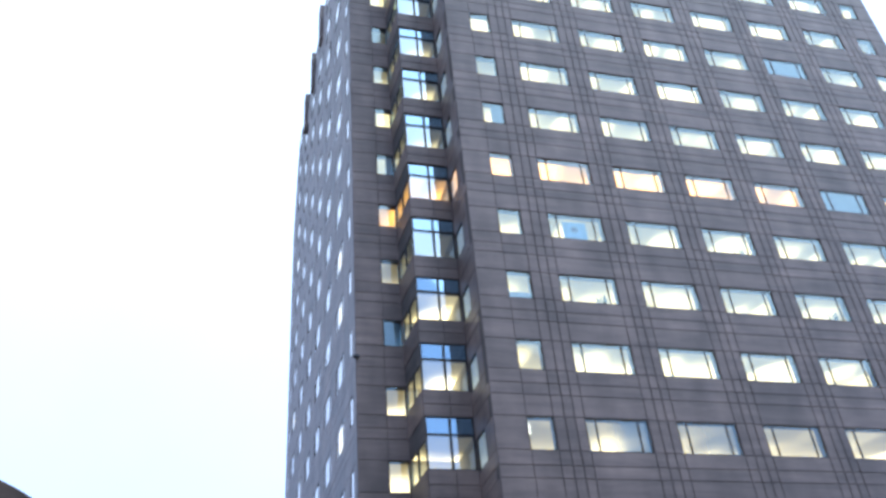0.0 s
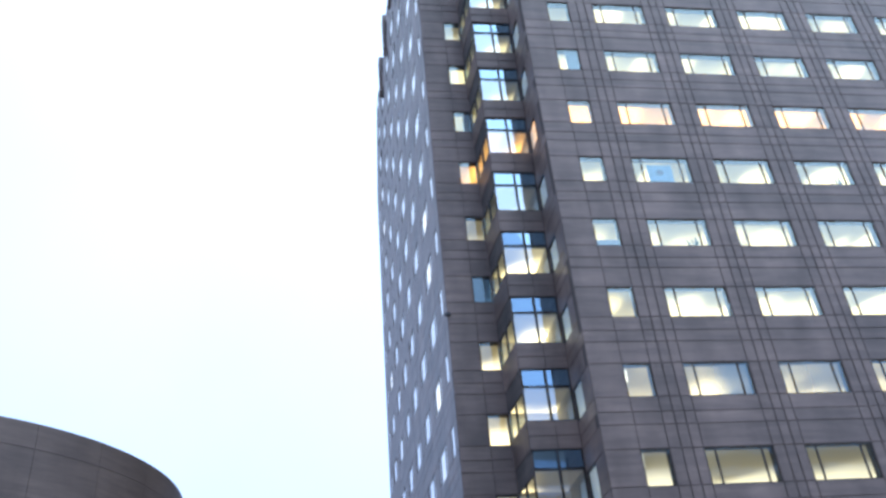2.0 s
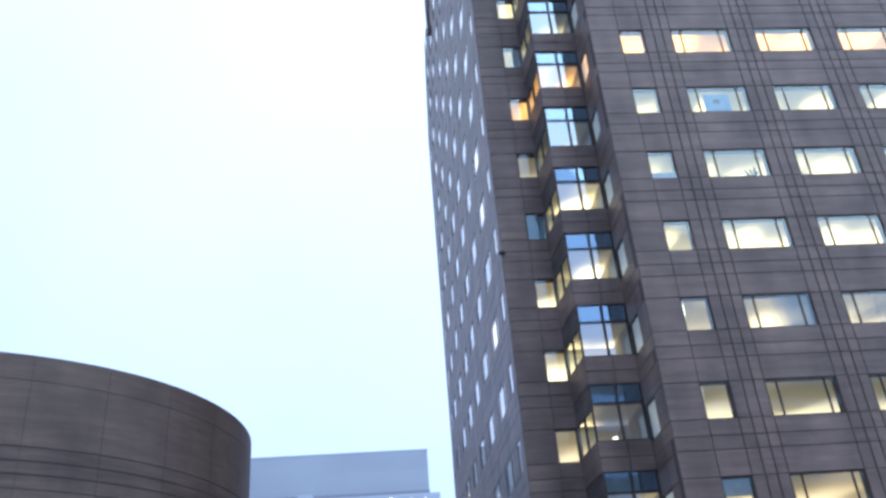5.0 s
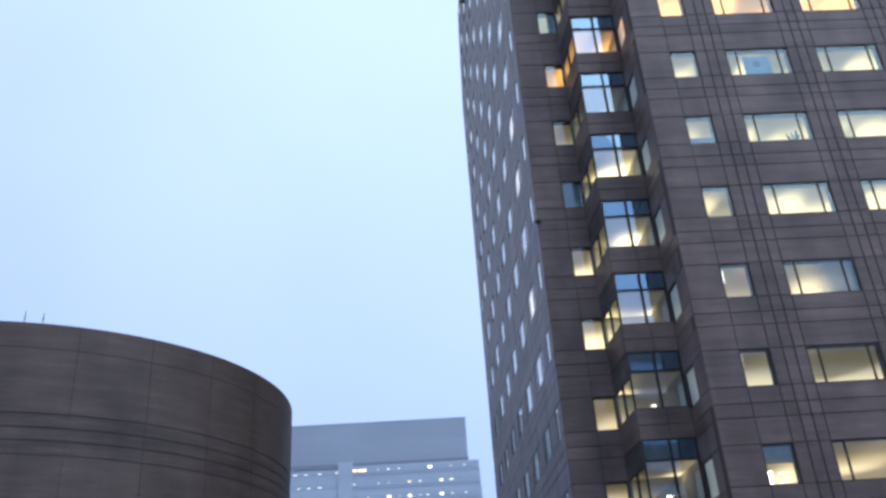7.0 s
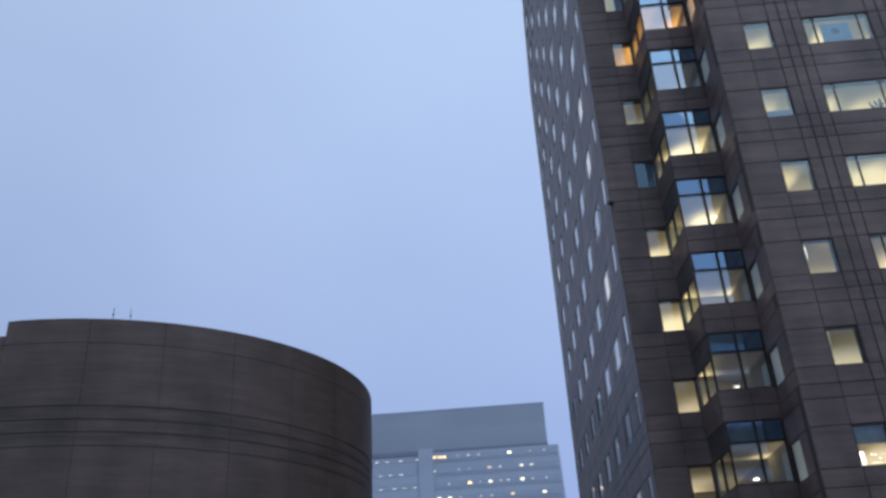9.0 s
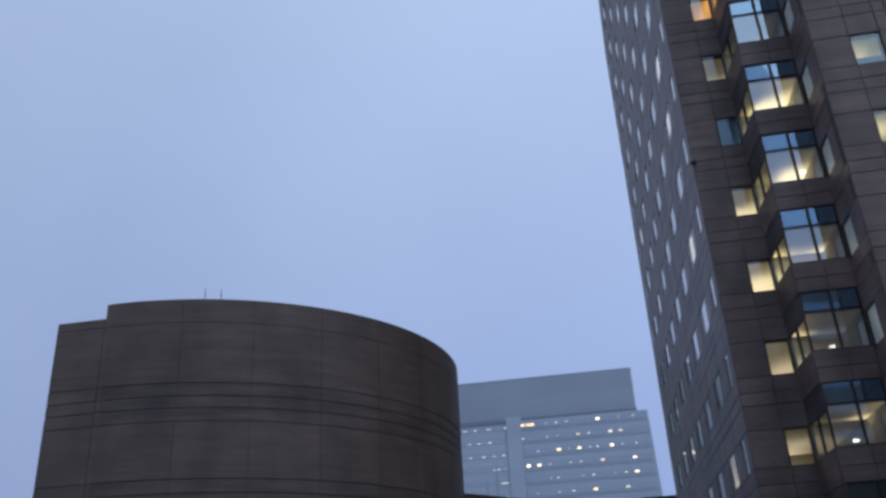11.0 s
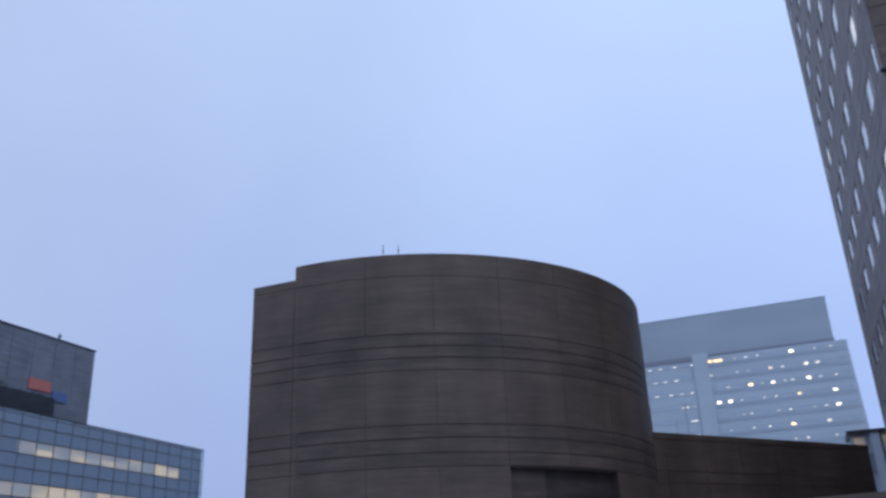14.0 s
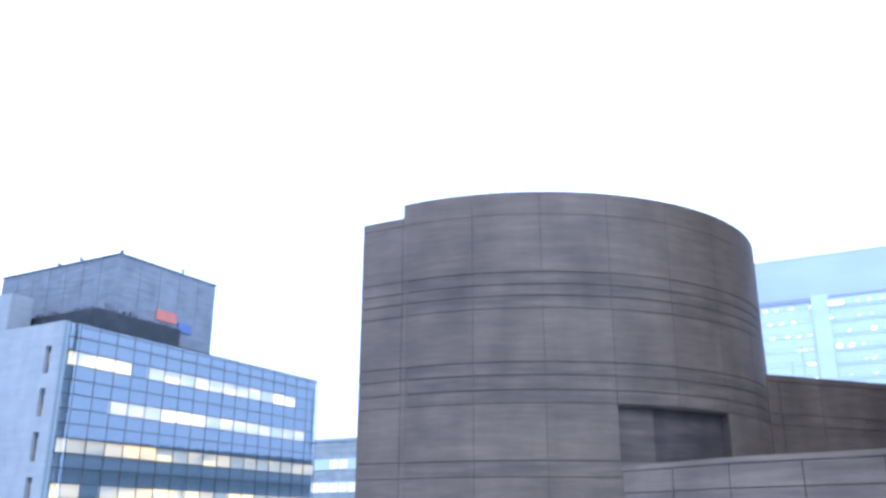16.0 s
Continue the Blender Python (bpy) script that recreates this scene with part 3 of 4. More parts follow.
def bay_window(r):
    s, h, t = head(r) - WH + 0.13, head(r), head(r) + 1.1
    m = TOWER_INV
    body = Shape().prism([(CHX, CY), (BX0, BY), (BX1, BY), (BX1, CY)], t - STOREY, s)
    bay = part("bay_window", body, JOINT, tower, "granite bay with blue upper glass", m)
    z = t - STOREY
    for a, b in ((z, z + 0.62), (z + 0.62, s)):
        for c, d in ((BX0, (BX0 + BX1) / 2 + 0.1), ((BX0 + BX1) / 2 + 0.1, BX1)):
            part("stone_panel", Shape().slab(c + 0.012, a + 0.015, d - 0.012, b - 0.015, BY - 0.035, BY), GRANITE, bay)
    (xa, ya), (xb, yb) = cheek(0), cheek(1)
    side = Shape().prism([(xb - 0.03, yb), (xa - 0.03, ya - 0.03), (xa, ya), (xb, yb)], z, s)
    part("side_facing", side, GRANITE, bay)
    tm, mx = t - 0.85, (BX0 + BX1) / 2 + 0.02
    fr = Shape().box(BX0, BY + 0.03, s, BX0 + 0.08, BY + 0.13, t).box(BX1 - 0.1, BY + 0.03, s, BX1 - 0.01, BY + 0.13, t)
    fr.box(mx - 0.05, BY + 0.0, s, mx + 0.05, BY + 0.13, t).box(BX0 + 0.08, BY + 0.02, tm - 0.035, BX1 - 0.1, BY + 0.12, tm + 0.035)
    fr.box(BX0 + 0.08, BY + 0.03, s, BX1 - 0.1, BY + 0.12, s + 0.05)
    part("frame", fr, FRAME, bay)
    for a, b in ((BX0 + 0.08, mx - 0.05), (mx + 0.05, BX1 - 0.1)):
        for c, d, gl in ((s + 0.05, tm - 0.035, BAY_GLASS), (tm + 0.035, t, BAY_TOP if r < 7 else SLATE)):
            part("pane", Shape().face((a, BY + 0.08, c), (b, BY + 0.08, c), (b, BY + 0.08, d), (a, BY + 0.08, d)), gl, bay)
    for k0, k1 in ((0.04, 0.48), (0.53, 0.97)):
        (xa, ya), (xb, yb) = cheek(k0), cheek(k1)
        part("pane", Shape().face((xb, yb, s), (xa, ya, s), (xa, ya, h), (xb, yb, h)), GLASS, bay)
    part("shaded_cheek_top", Shape().prism([cheek(1.0), cheek(0.0), (BX0 + 0.1, BY + 0.03), (CHX + 0.1, CY)], h, t), CHEEK, bay)
    (xa, ya), (xb, yb) = cheek(0.48), cheek(0.53)
    part("mullion", Shape().prism([(xb - 0.02, yb), (xa - 0.02, ya), (xa + 0.08, ya), (xb + 0.08, yb)], s, h), FRAME, bay)
    # a dark void above the ceiling, the lined room below it
    part("ceiling_void", Shape().box(BX0 + 0.1, BY + 0.14, tm + 0.04, BX1 - 0.02, CY - 0.1, t - 0.01), SLATE, bay)
    x0, x1, y0, y1 = CHX + 0.14, MX - 0.02, BY + 0.2, CY + 0.45
    rm = Shape().face((x0, y0, s), (x0, y1, s), (x1, y1, s), (x1, y0, s)).face((x1, y0, s), (x1, y1, s), (x1, y1, tm), (x1, y0, tm))
    rm.face((x0 + 0.1, y0, tm), (x1, y0, tm), (x1, y1, tm), (x0, y1, tm)).face((x0, CY, s), (x0, CY, tm), (x0, y1, tm), (x0, y1, s))
    part("room_lining", rm, ROOM, bay)
    part("ceiling_lamp", Shape().box(x0 + 0.15 - 9, -0.25, tm - 0.06, x1 - 0.05 - 9, y1 - BY - 0.6, tm - 0.03), ROOM_GLOWS[BAY_LIT[r]], bay, "", Matrix.Translation((9, BY + 0.6, 0)))
    if r in (3, 5, 6):
        bx, bz = (10.75, 0.75) if r == 3 else (10.1, 0.3)
        part("desk_lamp", Shape().box(bx, BY + 0.7, s + bz, bx + 0.22, BY + 0.78, s + bz + 0.09), BULB, bay, "small bright lamp")
    return bay


for r in ROWS:
    bay_window(r)

# ---------------------------------------------------------------- the drum
DX, DR, DTOP, LTOP, LX = -19.2, 12.55, 15.8, 15.17, -21.63
DY = 31.04 + DR
drum = thing("stone_drum", "dark granite half-drum building with banded courses", "building", at=(DX, DY, 0))
COURSES = (0, 1.9, 3.7, 4.35, 6.6, 7.15, 7.75, 8.3, 10.55, 11.1, 11.6, 12.15, 14.75, DTOP)
STEP = 13.5
NICHE = ((41.0, 68.0), (4.35, 6.6))


def ring(a0, a1, r0, r1, z0, z1, n):
    """A curved block between two angles (degrees from the drum's front), two radii and two heights."""
    s = Shape()
    for i in range(n + 1):
        a = radians(a0 + (a1 - a0) * i / n)
        for r in (r0, r1):
            for z in (z0, z1):
                s.v.append((r * math.sin(a), -r * math.cos(a), z))
    for i in range(n):
        k = 4 * i
        s.f += [(k + 2, k + 6, k + 7, k + 3), (k + 4, k, k + 1, k + 5), (k + 1, k + 3, k + 7, k + 5), (k, k + 4, k + 6, k + 2)]
    k = 4 * n
    s.f += [(0, 2, 3, 1), (k + 2, k, k + 1, k + 3)]
    return s


core = Shape()
for a0, a1, z0, z1 in ((0, 180, 0, NICHE[1][0]), (0, NICHE[0][0], *NICHE[1]), (NICHE[0][1], 180, *NICHE[1]), (0, 180, NICHE[1][1], DTOP - 0.03)):
    q = ring(a0, a1, DR - 0.9, DR - 0.04, z0, z1, max(4, int((a1 - a0) / 2.4)))
    n = len(core.v)
    core.v += q.v
    core.f += [tuple(n + i for i in f) for f in q.f]
DRUM_JOINT = paint("drum_joint", (0.054, 0.039, 0.032), 0.9)
drum_wall = part("wall", core, DRUM_JOINT, drum)
roof_edge = [((DR - 0.5) * math.sin(radians(a)), -(DR - 0.5) * math.cos(radians(a))) for a in range(0, 181, 6)]
part("roof", Shape().prism(roof_edge, DTOP - 0.6, DTOP - 0.4), JOINT, drum)
edges = [0.0] + [0.5 + STEP * k for k in range(1, 13)] + [180.0]
made = {}
for j, (z0, z1) in enumerate(zip(COURSES, COURSES[1:])):
    thin = z1 - z0 < 0.75
    proud = 0.0 if not thin else -0.015
    for a0, a1 in zip(edges, edges[1:]):
        if NICHE[0][0] - 1 < a0 < NICHE[0][1] - 1 and NICHE[1][0] <= z0 < NICHE[1][1]:
            continue
        key = (j, round(a1 - a0, 1))
        if key not in made:
            ga, gz = 0.035, 0.01 if not thin else 0.028
            made[key] = ring(ga, key[1] - ga, DR - 0.06, DR + proud, z0 + gz, z1 - gz, 6).mesh("stone_panel", DRUM_BAND if thin else DRUM_STONE)
        part("stone_panel", made[key], DRUM_STONE, drum_wall, "", Matrix.Rotation(radians(a0), 4, 'Z'))
# the square niche: a panel of darker stone set back between stone jambs
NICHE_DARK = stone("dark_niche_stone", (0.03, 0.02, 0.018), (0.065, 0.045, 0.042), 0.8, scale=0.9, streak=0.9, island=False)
NICHE_STONE = stone("niche_stone", (0.06, 0.042, 0.034), (0.1, 0.07, 0.056), 0.7, scale=0.9, streak=0.9, island=False)
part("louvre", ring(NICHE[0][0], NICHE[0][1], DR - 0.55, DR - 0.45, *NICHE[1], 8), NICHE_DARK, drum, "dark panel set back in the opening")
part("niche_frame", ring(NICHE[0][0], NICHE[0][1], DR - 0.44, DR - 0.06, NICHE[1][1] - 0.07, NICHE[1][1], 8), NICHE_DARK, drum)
part("niche_panel", ring(NICHE[0][0], NICHE[0][0] + 8, DR - 0.45, DR - 0.32, NICHE[1][0], NICHE[1][1] - 0.07, 3), NICHE_STONE, drum, "stone panel inside the opening")

# the straight wall at the drum's left, one step lower
lw_back = part("side_block", Shape().box(LX - DX + 0.04, -DR + 0.04, 0, -0.26, DR - 2, LTOP - 0.03), DRUM_JOINT, drum)
for z0, z1 in zip(COURSES, (*COURSES[1:-1], LTOP)):
    thin = z1 - z0 < 0.75
    g = 0.006 if not thin else 0.016
    part("stone_panel", Shape().slab(LX - DX, z0 + g, -0.27, z1 - g, -DR, -DR + 0.04), DRUM_STONE, lw_back)
    part("stone_panel", Shape().slab(-0.25, z0 + g, 0.0, (DTOP if z1 == LTOP else z1) - g, -DR, -DR + 0.04), DRUM_STONE, lw_back)
    side = Shape()
    for y in range(5):
        ya = -DR + 0.03 + y * 4.4
        side.box(LX - DX, ya + 0.012, z0 + g, LX - DX + 0.04, ya + 4.388, z1 - g)
    part("side_facing", side, DRUM_STONE, lw_back)
part("step_wall", Shape().box(-0.26, -DR + 0.04, 0, 0.1, DR - 0.5, DTOP - 0.03), DRUM_STONE, drum)

# two thin rods on the drum's roof
for i, az in enumerate((25.9, 24.81)):
    d = 36.2
    rod = Shape()
    rod.prism([(0.016 * math.cos(a), 0.016 * math.sin(a)) for a in (math.pi * k / 3 for k in range(6))], 0, 1.3)
    rod.box(-0.06, -0.06, 0, 0.06, 0.06, 0.1).box(-0.05, -0.012, 1.0, 0.05, 0.012, 1.03)
    ob = new("roof_rod", rod.mesh("roof_rod", SLATE))
    ob.location = (-d * math.sin(radians(az)), d * math.cos(radians(az)), DTOP - 0.4)
    tagged(ob, "thin dark metal rod standing on the drum's roof", "antenna", "rods on the drum roof")

# ---------------------------------------------------------------- the long low wall beside the drum
low = thing("low_wall", "long dark granite wall running off beside the drum", "wall", at=(-6.6, 44.4, 0))
ang = math.atan2(56.7 - 44.4, 3.7 + 6.6)
low.rotation_euler = (0, 0, ang)
LEN, LH = math.hypot(10.3, 12.3), 9.05
part("core", Shape().box(-2.0, 0.04, 0, LEN, 0.8, LH - 0.3), JOINT, low)
part("coping", Shape().box(-2.05, -0.03, LH - 0.3, LEN + 0.03, 0.85, LH), DRUM_STONE, low)
lev = (0, 2.2, 4.4, 5.0, 6.6, 7.15, LH - 0.3)
for z0, z1 in zip(lev, lev[1:]):
    for k in range(7):
        a = -2.0 + k * (LEN + 2) / 7
        part("stone_panel", Shape().slab(a + 0.015, z0 + 0.015, a + (LEN + 2) / 7 - 0.015, z1 - 0.015, random.uniform(-0.004, 0.004), 0.04), DRUM_STONE, low)

# ---------------------------------------------------------------- the plaza wall in front of the drum
plaza = thing("plaza_wall", "low granite plaza wall with a plain coping", "wall", at=(-5.0, 24.9, 0))
RUN = ((-8.6, 26.8), (-5.0, 24.9), (-1.1, 24.0), (4.0, 23.3), (9.0, 23.0))
for (xa, ya), (xb, yb) in zip(RUN, RUN[1:]):
    ln_, turn = math.hypot(xb - xa, yb - ya), math.atan2(yb - ya, xb - xa)
    seg = part("wall_run", Shape().box(0, 0.04, 0, ln_, 0.5, 3.45), DRUM_JOINT, plaza, "", Matrix.Translation((xa + 5.0, ya - 24.9, 0)) @ Matrix.Rotation(turn, 4, 'Z'))
    part("coping", Shape().box(-0.02, -0.03, 3.45, ln_ + 0.02, 0.55, 3.6), PLAZA_STONE, seg)
    n = max(1, round(ln_ / 2.6))
    for k in range(n):
        for z0, z1 in ((0, 1.4), (1.4, 2.78), (2.78, 3.45)):
            part("stone_panel", Shape().slab(k * ln_ / n + 0.012, z0 + 0.012, (k + 1) * ln_ / n - 0.012, z1 - 0.012, random.uniform(-0.003, 0.003), 0.04), PLAZA_STONE, seg)

# ---------------------------------------------------------------- the glass office block
block = thing("glass_office_block", "blue glass office block with lit floors and white end wall", "building", at=(-66.5, 49.5, 0))
B_INV = Matrix.Translation((66.5, -49.5, 0))
WHITE = stone("white_concrete", (0.22, 0.23, 0.245), (0.27, 0.28, 0.295), 0.8, island=False, streak=0.15, bedding=0.1)
GREY = stone("grey_cladding", (0.125, 0.135, 0.158), (0.172, 0.184, 0.21), 0.7, island=False, streak=0.4)
TINT = glass("blue_curtain_glass", (0.82, 0.87, 0.9), 0.13, slant=0.65)
DARKBLUE = paint("blue_backing", (0.125, 0.172, 0.20), 0.6)
MULL = paint("dark_mullion", (0.04, 0.045, 0.055), 0.5, 0.4)
OFFICE = {k: glow(n, c, v) for k, n, c, v in (("b", "office_glow", (1.0, 0.66, 0.2), 0.2), ("m", "soft_office_glow", (1.0, 0.62, 0.22), 0.085),
                                                        ("o", "warm_office_glow", (1.0, 0.54, 0.12), 0.2))}
GX, GY0, GY1, GTOP, RH, CR = -66.5, 49.9, 86.6, 19.7, 1.283, 1.2
part("core", Shape().box(-100, 51.2, 0, GX - 1.6, GY1 - 0.1, GTOP - 0.1), DARKBLUE, block, "", B_INV)
part("roof", Shape().box(-100, 50.5, GTOP - 0.35, GX - 0.2, GY1, GTOP - 0.1), MULL, block, "", B_INV)
NB = 17
BWID = (GY1 - GY0 - CR) / NB
ROWS_G = 15
LITROWS = {2: "bbbdhhmhhhmbmbb.d", 5: "ddmmbbbbmbbbmmmmd", 8: "mmmoohmmhmmhmbomm", 11: "mdmbobbbmmbbbmmmm", 14: "mmbmbmmbbmmbmmbmm"}
curtain = part("curtain_wall", Shape().box(GX - 0.14, GY0 + CR, GTOP - 0.06, GX + 0.03, GY1, GTOP + 0.05), MULL, block, "grid of blue panes in dark mullions", B_INV)
pane_mesh = Shape().face((0, 0, 0.04), (0, BWID - 0.05, 0.04), (0, BWID - 0.05, RH - 0.04), (0, 0, RH - 0.04)).mesh("pane", TINT)
bar = Shape().box(-0.08, -0.018, 0, 0.015, 0.018, GTOP).mesh("mullion", MULL)
for k in range(NB + 1):
    part("mullion", bar, MULL, curtain, "", Matrix.Translation((GX, GY0 + CR + k * BWID, 0)))
for i in range(ROWS_G):
    z = GTOP - (i + 1) * RH
    # a transom that goes round the curved corner
    tr = Shape().box(GX - 0.08, GY0 + CR, z - 0.04, GX + 0.035, GY1, z + 0.04)
    for k in range(6):
        a0, a1 = math.pi / 2 * k / 6, math.pi / 2 * (k + 1) / 6
        c = (GX - CR, GY0 + CR)
        p = [(c[0] + rr * math.cos(a), c[1] - rr * math.sin(a)) for rr, a in ((CR + 0.035, a0), (CR - 0.08, a0), (CR - 0.08, a1), (CR + 0.035, a1))]
        tr.prism(p, z - 0.04, z + 0.04)
    part("transom", tr, MULL, curtain)
    cp = Shape()
    for k in range(6):
        a0, a1 = math.pi / 2 * k / 6, math.pi / 2 * (k + 1) / 6
        (xa, ya), (xb, yb) = ((GX - CR + CR * math.cos(a), GY0 + CR - CR * math.sin(a)) for a in (a0, a1))
        cp.face((xb, yb, z + 0.04), (xa, ya, z + 0.04), (xa, ya, z + RH - 0.04), (xb, yb, z + RH - 0.04))
    part("corner_pane", cp, TINT, curtain, "curved corner pane")
    for k in range(NB):
        y = GY0 + CR + k * BWID
        part("pane", pane_mesh, TINT, curtain, "", Matrix.Translation((GX, y + 0.025, z)))
        st = LITROWS.get(i, "")[k:k + 1]
        if st in OFFICE or st == "h":
            # glowing cards behind the glass stand for lit rooms; some are brighter below
            rise = RH * 0.5 if st == "h" else RH - 0.05
            part("lit_ceiling", Shape().box(GX - 0.22, y + 0.01, z + 0.05, GX - 0.16, y + BWID - 0.01, z + rise), OFFICE["b" if st == "h" else st], curtain)
            if st == "h":
                part("lit_ceiling", Shape().box(GX - 0.22, y + 0.01, z + rise + 0.02, GX - 0.16, y + BWID - 0.01, z + RH - 0.05), OFFICE["m"], curtain)
        elif i in LITROWS:
            part("spandrel", Shape().box(GX - 0.32, y, z + 0.02, GX - 0.25, y + BWID, z + RH - 0.02), DARKBLUE, curtain)
    # behind the curved corner panes
    cb = Shape()
    for k in range(6):
        arc = [(rr, math.pi / 2 * q / 6) for rr, q in ((CR - 0.12, k), (CR - 0.2, k), (CR - 0.2, k + 1), (CR - 0.12, k + 1))]
        cb.prism([(GX - CR + rr * math.cos(a), GY0 + CR - rr * math.sin(a)) for rr, a in arc], z + 0.02, z + RH - 0.02)
    part("corner_backing", cb, OFFICE[{2: "b", 8: "m", 11: "b"}[i]] if i in (2, 8, 11) else DARKBLUE, curtain)
    if i not in LITROWS:
        part("spandrel", Shape().box(GX - 0.32, GY0 + CR, z + 0.02, GX - 0.25, GY1 - 0.05, z + RH - 0.02), DARKBLUE, curtain)
# slots in the white end wall
SLOT = [(-69.0, -68.2)]
slots = [(17.6 - 3.85 * k - 2.5, 17.6 - 3.85 * k) for k in range(4)][::-1]
end_wall = part("end_wall", Shape().box(-101, 50.1, 0, -66.9, 50.4, GTOP), DARKBLUE, block, "plain white concrete wall with tall slots", B_INV)
for a, b in spans(0, GTOP + 0.05, slots):
    part("concrete_panel", Shape().slab(-101, a, -66.9, b, 49.5, 50.1), WHITE, end_wall)
for a, b in slots:
    for u, w in spans(-101, -66.9, SLOT):
        part("concrete_panel", Shape().slab(u, a, w, b, 49.5, 50.1, 0.003), WHITE, end_wall)
part("corner_strip", Shape().box(-66.89, 49.62, 0, GX - CR + 0.5, 49.88, GTOP), DARKBLUE, block, "", B_INV)
for a, b in slots:
    part("slot_window", Shape().box(-69.0, 49.85, a, -68.2, 49.9, b).box(-68.6, 49.8, a, -68.55, 49.85, b), TINT, block, "", B_INV)
    part("lit_ceiling", Shape().box(-68.99, 49.95, a + 0.1, -68.62, 50.0, b - 0.5), OFFICE["b"], block, "", B_INV)
# plant room on the roof, over a dark louvred storey
DARK_PLANT = paint("dark_plant_metal", (0.06, 0.064, 0.075), 0.8, vary=0.3, scale=0.8)
pent = part("plant_room", Shape().box(-89, 57.2, GTOP - 0.1, -70, 71, 28.7), GREY, block, "dark grey clad plant room", B_INV)
part("dark_storey", Shape().box(-88, 54.6, GTOP - 0.1, -69.3, 65.6, 22.4), DARK_PLANT, block, "", B_INV)
for k in range(9):
    part("slat", Shape().box(-88.1, 54.5, GTOP + 0.15 + k * 0.3, -69.2, 54.58, GTOP + 0.23 + k * 0.3).box(-69.28, 54.58, GTOP + 0.15 + k * 0.3, -69.2, 65.6, GTOP + 0.23 + k * 0.3), SLATE, block, "", B_INV)
plant = random.Random(5)
PLANT = paint("plant_grey", (0.085, 0.09, 0.105), 0.8, vary=0.3)
for k in range(13):
    y, hh, dd = 55.0 + k * 0.8, plant.uniform(0.15, 0.75) if k < 7 else plant.uniform(0.1, 0.25), plant.uniform(0.3, 0.7)
    part("roof_plant", Shape().box(-70.2 - dd, y, 22.4, -69.5, y + plant.uniform(0.35, 0.75), 22.4 + hh), PLANT if k % 3 else GREY, block, "", B_INV)
for k in range(9):
    x, hh = -86 + k * 1.8, plant.uniform(0.1, 0.6)
    part("roof_plant", Shape().box(x, 54.8, 22.4, x + plant.uniform(0.6, 1.5), 55.6, 22.4 + hh), PLANT if k % 3 else GREY, block, "", B_INV)
part("coping", Shape().box(-89.1, 57.1, 28.7, -69.9, 71.1, 28.85), MULL, block, "", B_INV)
for k in range(1, 5):
    part("seam", Shape().box(-69.99, 57.2 + k * 2.76, 23.4, -69.96, 57.26 + k * 2.76, 28.7), GREY, block, "", B_INV)
for k in range(1, 7):
    part("seam", Shape().box(-89 + k * 2.7, 57.16, 23.4, -88.94 + k * 2.7, 57.19, 28.7), GREY, block, "", B_INV)
part("roof_screen", Shape().box(-100, 51.5, GTOP - 0.1, -78.3, 54.0, 24.3), WHITE, block, "pale roof screen", B_INV)
part("sign_plate", Shape().box(-69.99, 62.6, 23.0, -69.85, 65.4, 24.1), paint("red_sign", (0.42, 0.11, 0.08), 0.5), block, "plain red sign plate", B_INV)
part("sign_plate", Shape().box(-69.99, 65.7, 22.3, -69.85, 67.7, 23.3), paint("blue_sign", (0.06, 0.10, 0.24), 0.5), block, "plain blue sign plate", B_INV)
for x, y, hh in ((-70.3, 57.6, 0.6), (-76.5, 57.5, 0.7), (-80, 57.5, 0.6), (-70.2, 66, 0.7)):
    part("vent_pipe", Shape().prism([(x + 0.09 * math.cos(k), y + 0.09 * math.sin(k)) for k in range(6)], 28.8, 28.8 + hh).box(x - 0.16, y - 0.16, 28.5 + hh, x + 0.16, y + 0.16, 28.62 + hh), SLATE, block, "", B_INV)

# ---------------------------------------------------------------- the far slab
far = thing("distant_slab_tower", "pale hazy slab tower with rows of small lit windows", "building", at=(0, 200, 0))
F_INV = Matrix.Translation((0, -200, 0))
# distance haze is mixed into these base colours: pale, bluish, little contrast
PALE = stone("hazed_cladding", (0.345, 0.385, 0.42), (0.385, 0.43, 0.465), 0.6, scale=0.1, island=False, streak=0.1, bedding=0.0)
PALER = stone("pale_hazed_cladding", (0.42, 0.475, 0.52), (0.47, 0.525, 0.57), 0.6, scale=0.1, island=False, streak=0.1, bedding=0.0)
RIBBON = paint("grey_ribbon_glass", (0.39, 0.44, 0.49), 0.25)
GAP = paint("shadow_gap", (0.23, 0.245, 0.28), 0.8)
SPARK = {k: glow(n, c, v) for k, n, c, v in (("w", "far_white_light", (1.0, 0.86, 0.58), 1.4), ("y", "far_yellow_light", (1.0, 0.66, 0.26), 1.3),
                                                      ("f", "far_faint_light", (0.98, 0.95, 0.9), 0.36))}
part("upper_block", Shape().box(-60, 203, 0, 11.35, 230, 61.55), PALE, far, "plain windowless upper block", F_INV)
lower = Shape().box(-60, 200, 0, 15.2, 202.9, 50.6)
lower.v[5], lower.v[6] = (13.6, 200, 50.6), (13.6, 202.9, 50.6)
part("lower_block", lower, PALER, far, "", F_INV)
# dark strips stand in for the shaded gap above the lower block
part("shadow_gap", Shape().box(-16.2, 202.6, 50.6, 11.45, 203.05, 51.9), GAP, far, "", F_INV)
part("shadow_gap", Shape().box(-60, 199.7, 50.3, -19.0, 200.2, 51.2), GAP, far, "", F_INV)
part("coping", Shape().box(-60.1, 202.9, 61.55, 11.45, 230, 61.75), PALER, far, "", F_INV)
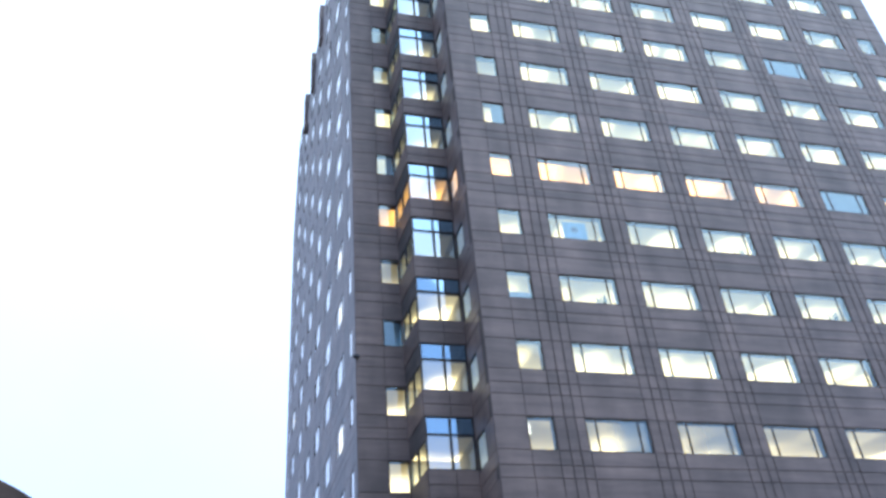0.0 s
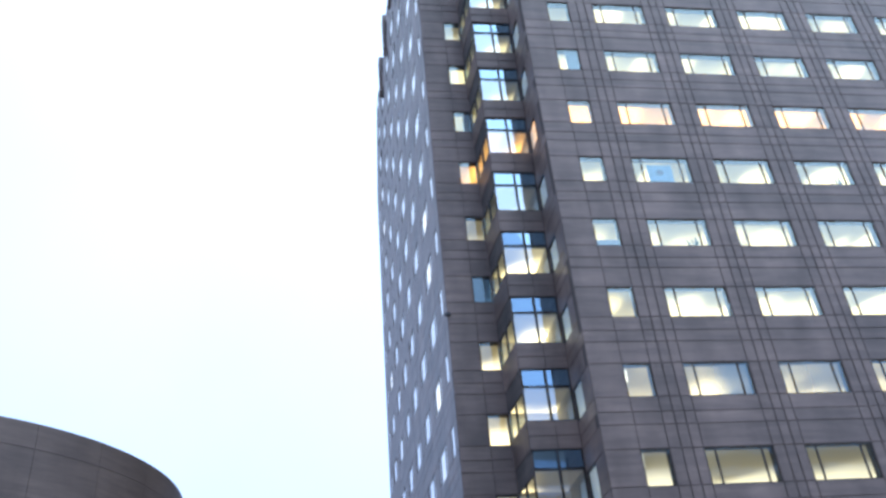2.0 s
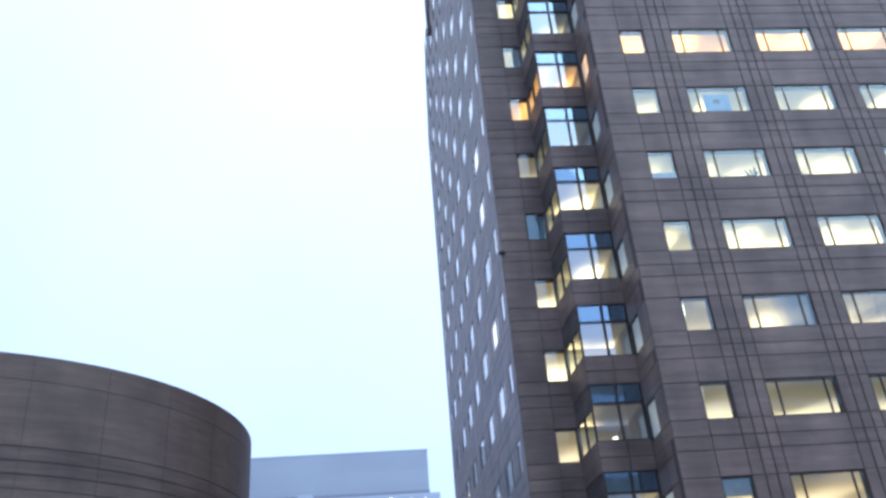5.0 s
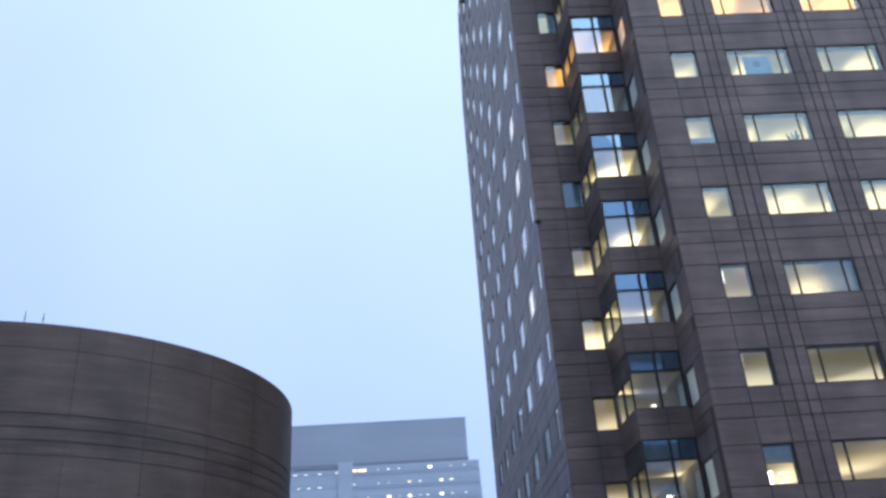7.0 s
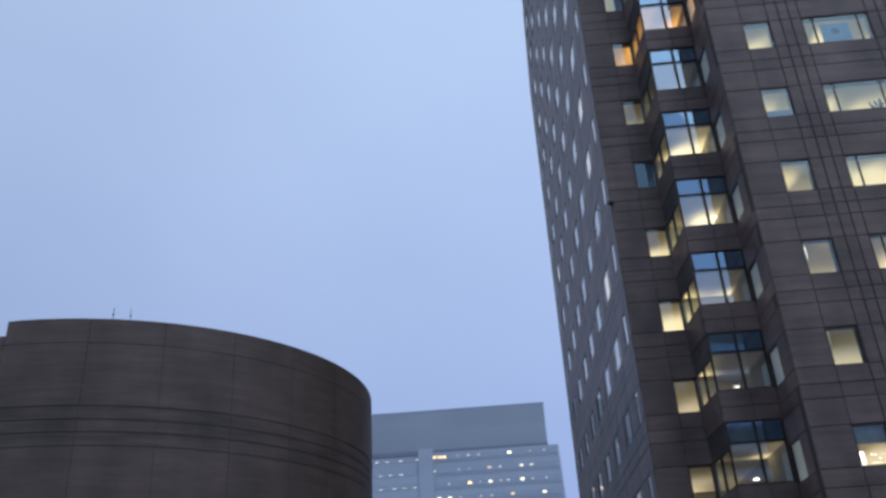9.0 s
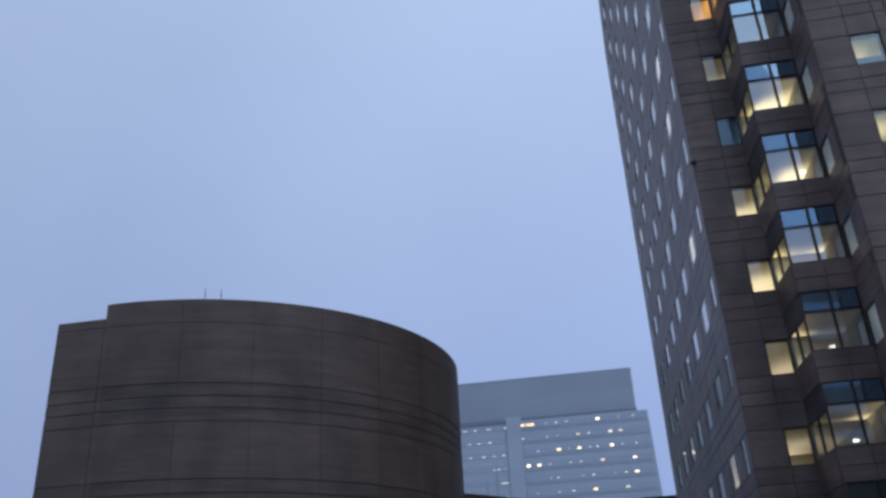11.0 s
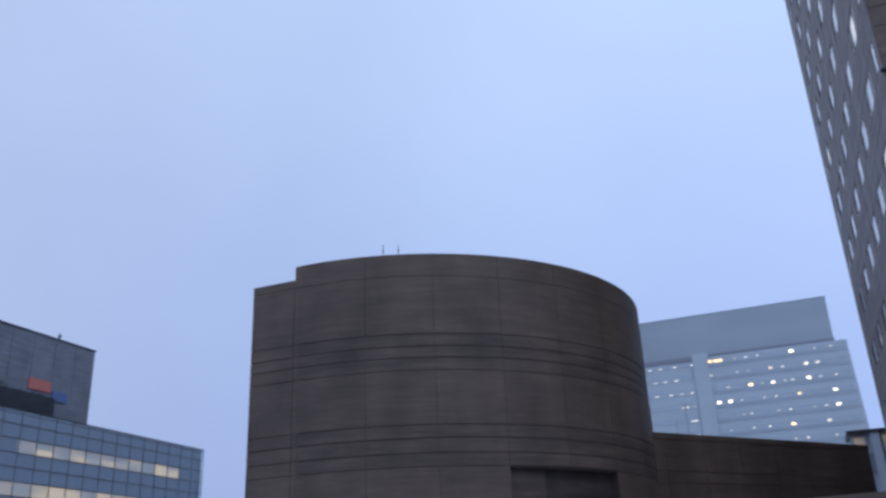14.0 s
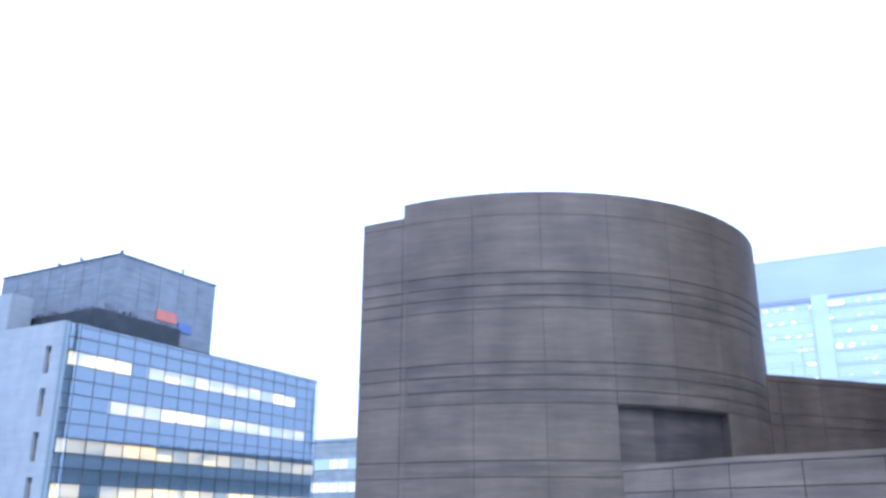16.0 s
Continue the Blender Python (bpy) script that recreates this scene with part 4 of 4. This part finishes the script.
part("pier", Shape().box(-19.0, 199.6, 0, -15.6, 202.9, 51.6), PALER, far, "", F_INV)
LIGHTS = ('yyyy...f..f..f........w.....f...f', 'f......f..f.....y..f.....w..w', '....f.....y..f..w..f.f...w..f...f', '.w..w..f.....f..f.....y........w', '.......f.f......f..f.....f..f..w', '...f.....f...f.....y........w', '...................f..f......f', '')
FAINT = ('..f..f...f....f', '...f..f..f.....f', '...f...f..f..f.f', '..........ff.f.f', '............ff.f', '.............f.f', '', '')
for i, (row, left) in enumerate(zip(LIGHTS, FAINT)):
    z = 49.52 - i * 3.149
    rib = part("window_ribbon", Shape().box(-15.5, 199.93, z - 0.6, 13.2, 200.02, z + 0.6), RIBBON, far, "", F_INV)
    for k, ch in enumerate(row):
        if ch in SPARK:
            x, hh = -15.4 + k * 0.8, {"w": 0.25, "y": 0.25, "f": 0.14}[ch]
            part("lit_pane", Shape().box(x - hh * 1.1 - 0.15, 199.85, z - hh, x + hh * 1.1 + 0.15, 199.93, z + hh), SPARK[ch], rib)
    ribl = part("window_ribbon", Shape().box(-40, 199.93, z - 0.6, -19.3, 200.02, z + 0.6), RIBBON, far, "", F_INV)
    for k, ch in enumerate(left):
        if ch in SPARK:
            x = -30.4 + k * 0.8
            part("lit_pane", Shape().box(x - 0.45, 199.85, z - 0.4, x + 0.45, 199.93, z - 0.19), SPARK["f"], ribl)
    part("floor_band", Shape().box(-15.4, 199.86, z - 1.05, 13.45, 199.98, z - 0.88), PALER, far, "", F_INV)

# two slim masts before the slab
mast = thing("roof_mast", "slim grey roof mast on a low distant roof", "mast", at=(-16.6, 150, 0))
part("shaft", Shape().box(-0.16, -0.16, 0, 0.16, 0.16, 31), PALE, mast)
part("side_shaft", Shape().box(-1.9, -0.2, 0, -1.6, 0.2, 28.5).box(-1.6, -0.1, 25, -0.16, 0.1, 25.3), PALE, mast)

# ---------------------------------------------------------------- low buildings between
lb = thing("low_office_building", "pale low office building with a few lit windows", "building", at=(-96.6, 125, 0))
part("wall", Shape().box(-8, 0, 0, 25, 14, 16.8), stone("dull_cladding", (0.20, 0.215, 0.22), (0.26, 0.275, 0.28), 0.7, island=False), lb)
part("roof", Shape().box(-8.2, -0.2, 16.8, 25.2, 14.2, 17.3), GAP, lb)
for i, z in enumerate((12.9, 9.0, 5.1)):
    rb = part("window_ribbon", Shape().box(-6, -0.08, z - 0.9, 22, 0.02, z + 0.9), RIBBON, lb)
    for k in range(14):
        if random.random() < (0.25, 0.8, 0.6)[i]:
            part("lit_pane", Shape().box(-5.8 + k * 2, -0.16, z - 0.7, -4.2 + k * 2, -0.08, z + 0.7), OFFICE["m"], rb)

pav = thing("glazed_pavilion", "small pavilion with a flat dark roof and a pale post", "building", at=(6.2, 92, 0))
part("roof", Shape().box(-1.8, -0.6, 14.75, 6, 5, 15.1), SLATE, pav)
part("body", Shape().box(-1.4, 0.4, 0, 6, 5, 14.75), PALER, pav)
part("post", Shape().box(0.2, -0.5, 0, 0.95, 0.3, 14.75), PALER, pav, "pale square post")
part("beam", Shape().box(-1.4, 0.2, 11.0, 6, 0.4, 13.0), GAP, pav)
for k, x in enumerate((-1.2, 1.3)):
    part("lit_pane", Shape().box(x, 0.25, 13.2, x + 0.9, 0.38, 14.5), OFFICE["m"], pav)
part("lit_pane", Shape().box(1.2, 0.1, 9.2, 2.6, 0.19, 10.9), OFFICE["o"], pav)

# ---------------------------------------------------------------- an unseen building added behind the camera, for reflections
opp = thing("opposite_block", "unseen plain brown stone block added for reflections", "building", at=(30, -60, 0))
part("wall", Shape().box(-45, -20, 0, 60, 0, 50.6), stone("opposite_stone", (0.22, 0.185, 0.15), (0.30, 0.255, 0.21), 0.8, island=False), opp)
part("roof", Shape().box(-45.3, -20.3, 50.6, 60.3, 0.3, 51.2), SLATE, opp)
for k in range(12):
    part("window_ribbon", Shape().box(-43, 0.02, 3 + k * 3.9, 58, 0.08, 4.6 + k * 3.9), RIBBON, opp)

# ---------------------------------------------------------------- an added block hidden behind the drum, only a darker reflection in the office block's glass
rear = thing("rear_reflection_block", "hidden pale block added behind the drum to darken reflections", "building", at=(-22.3, 79.5, 0))
rear.rotation_euler = (0, 0, radians(98))
part("wall", Shape().box(0, -6, 0, 75, 0, 14.2), WHITE, rear)
part("roof", Shape().box(-0.2, -6.2, 14.2, 75.2, 0.2, 14.6), SLATE, rear)
for k in range(3):
    part("window_ribbon", Shape().box(1, 0.02, 2.6 + k * 3.9, 74, 0.08, 4.4 + k * 3.9), RIBBON, rear)
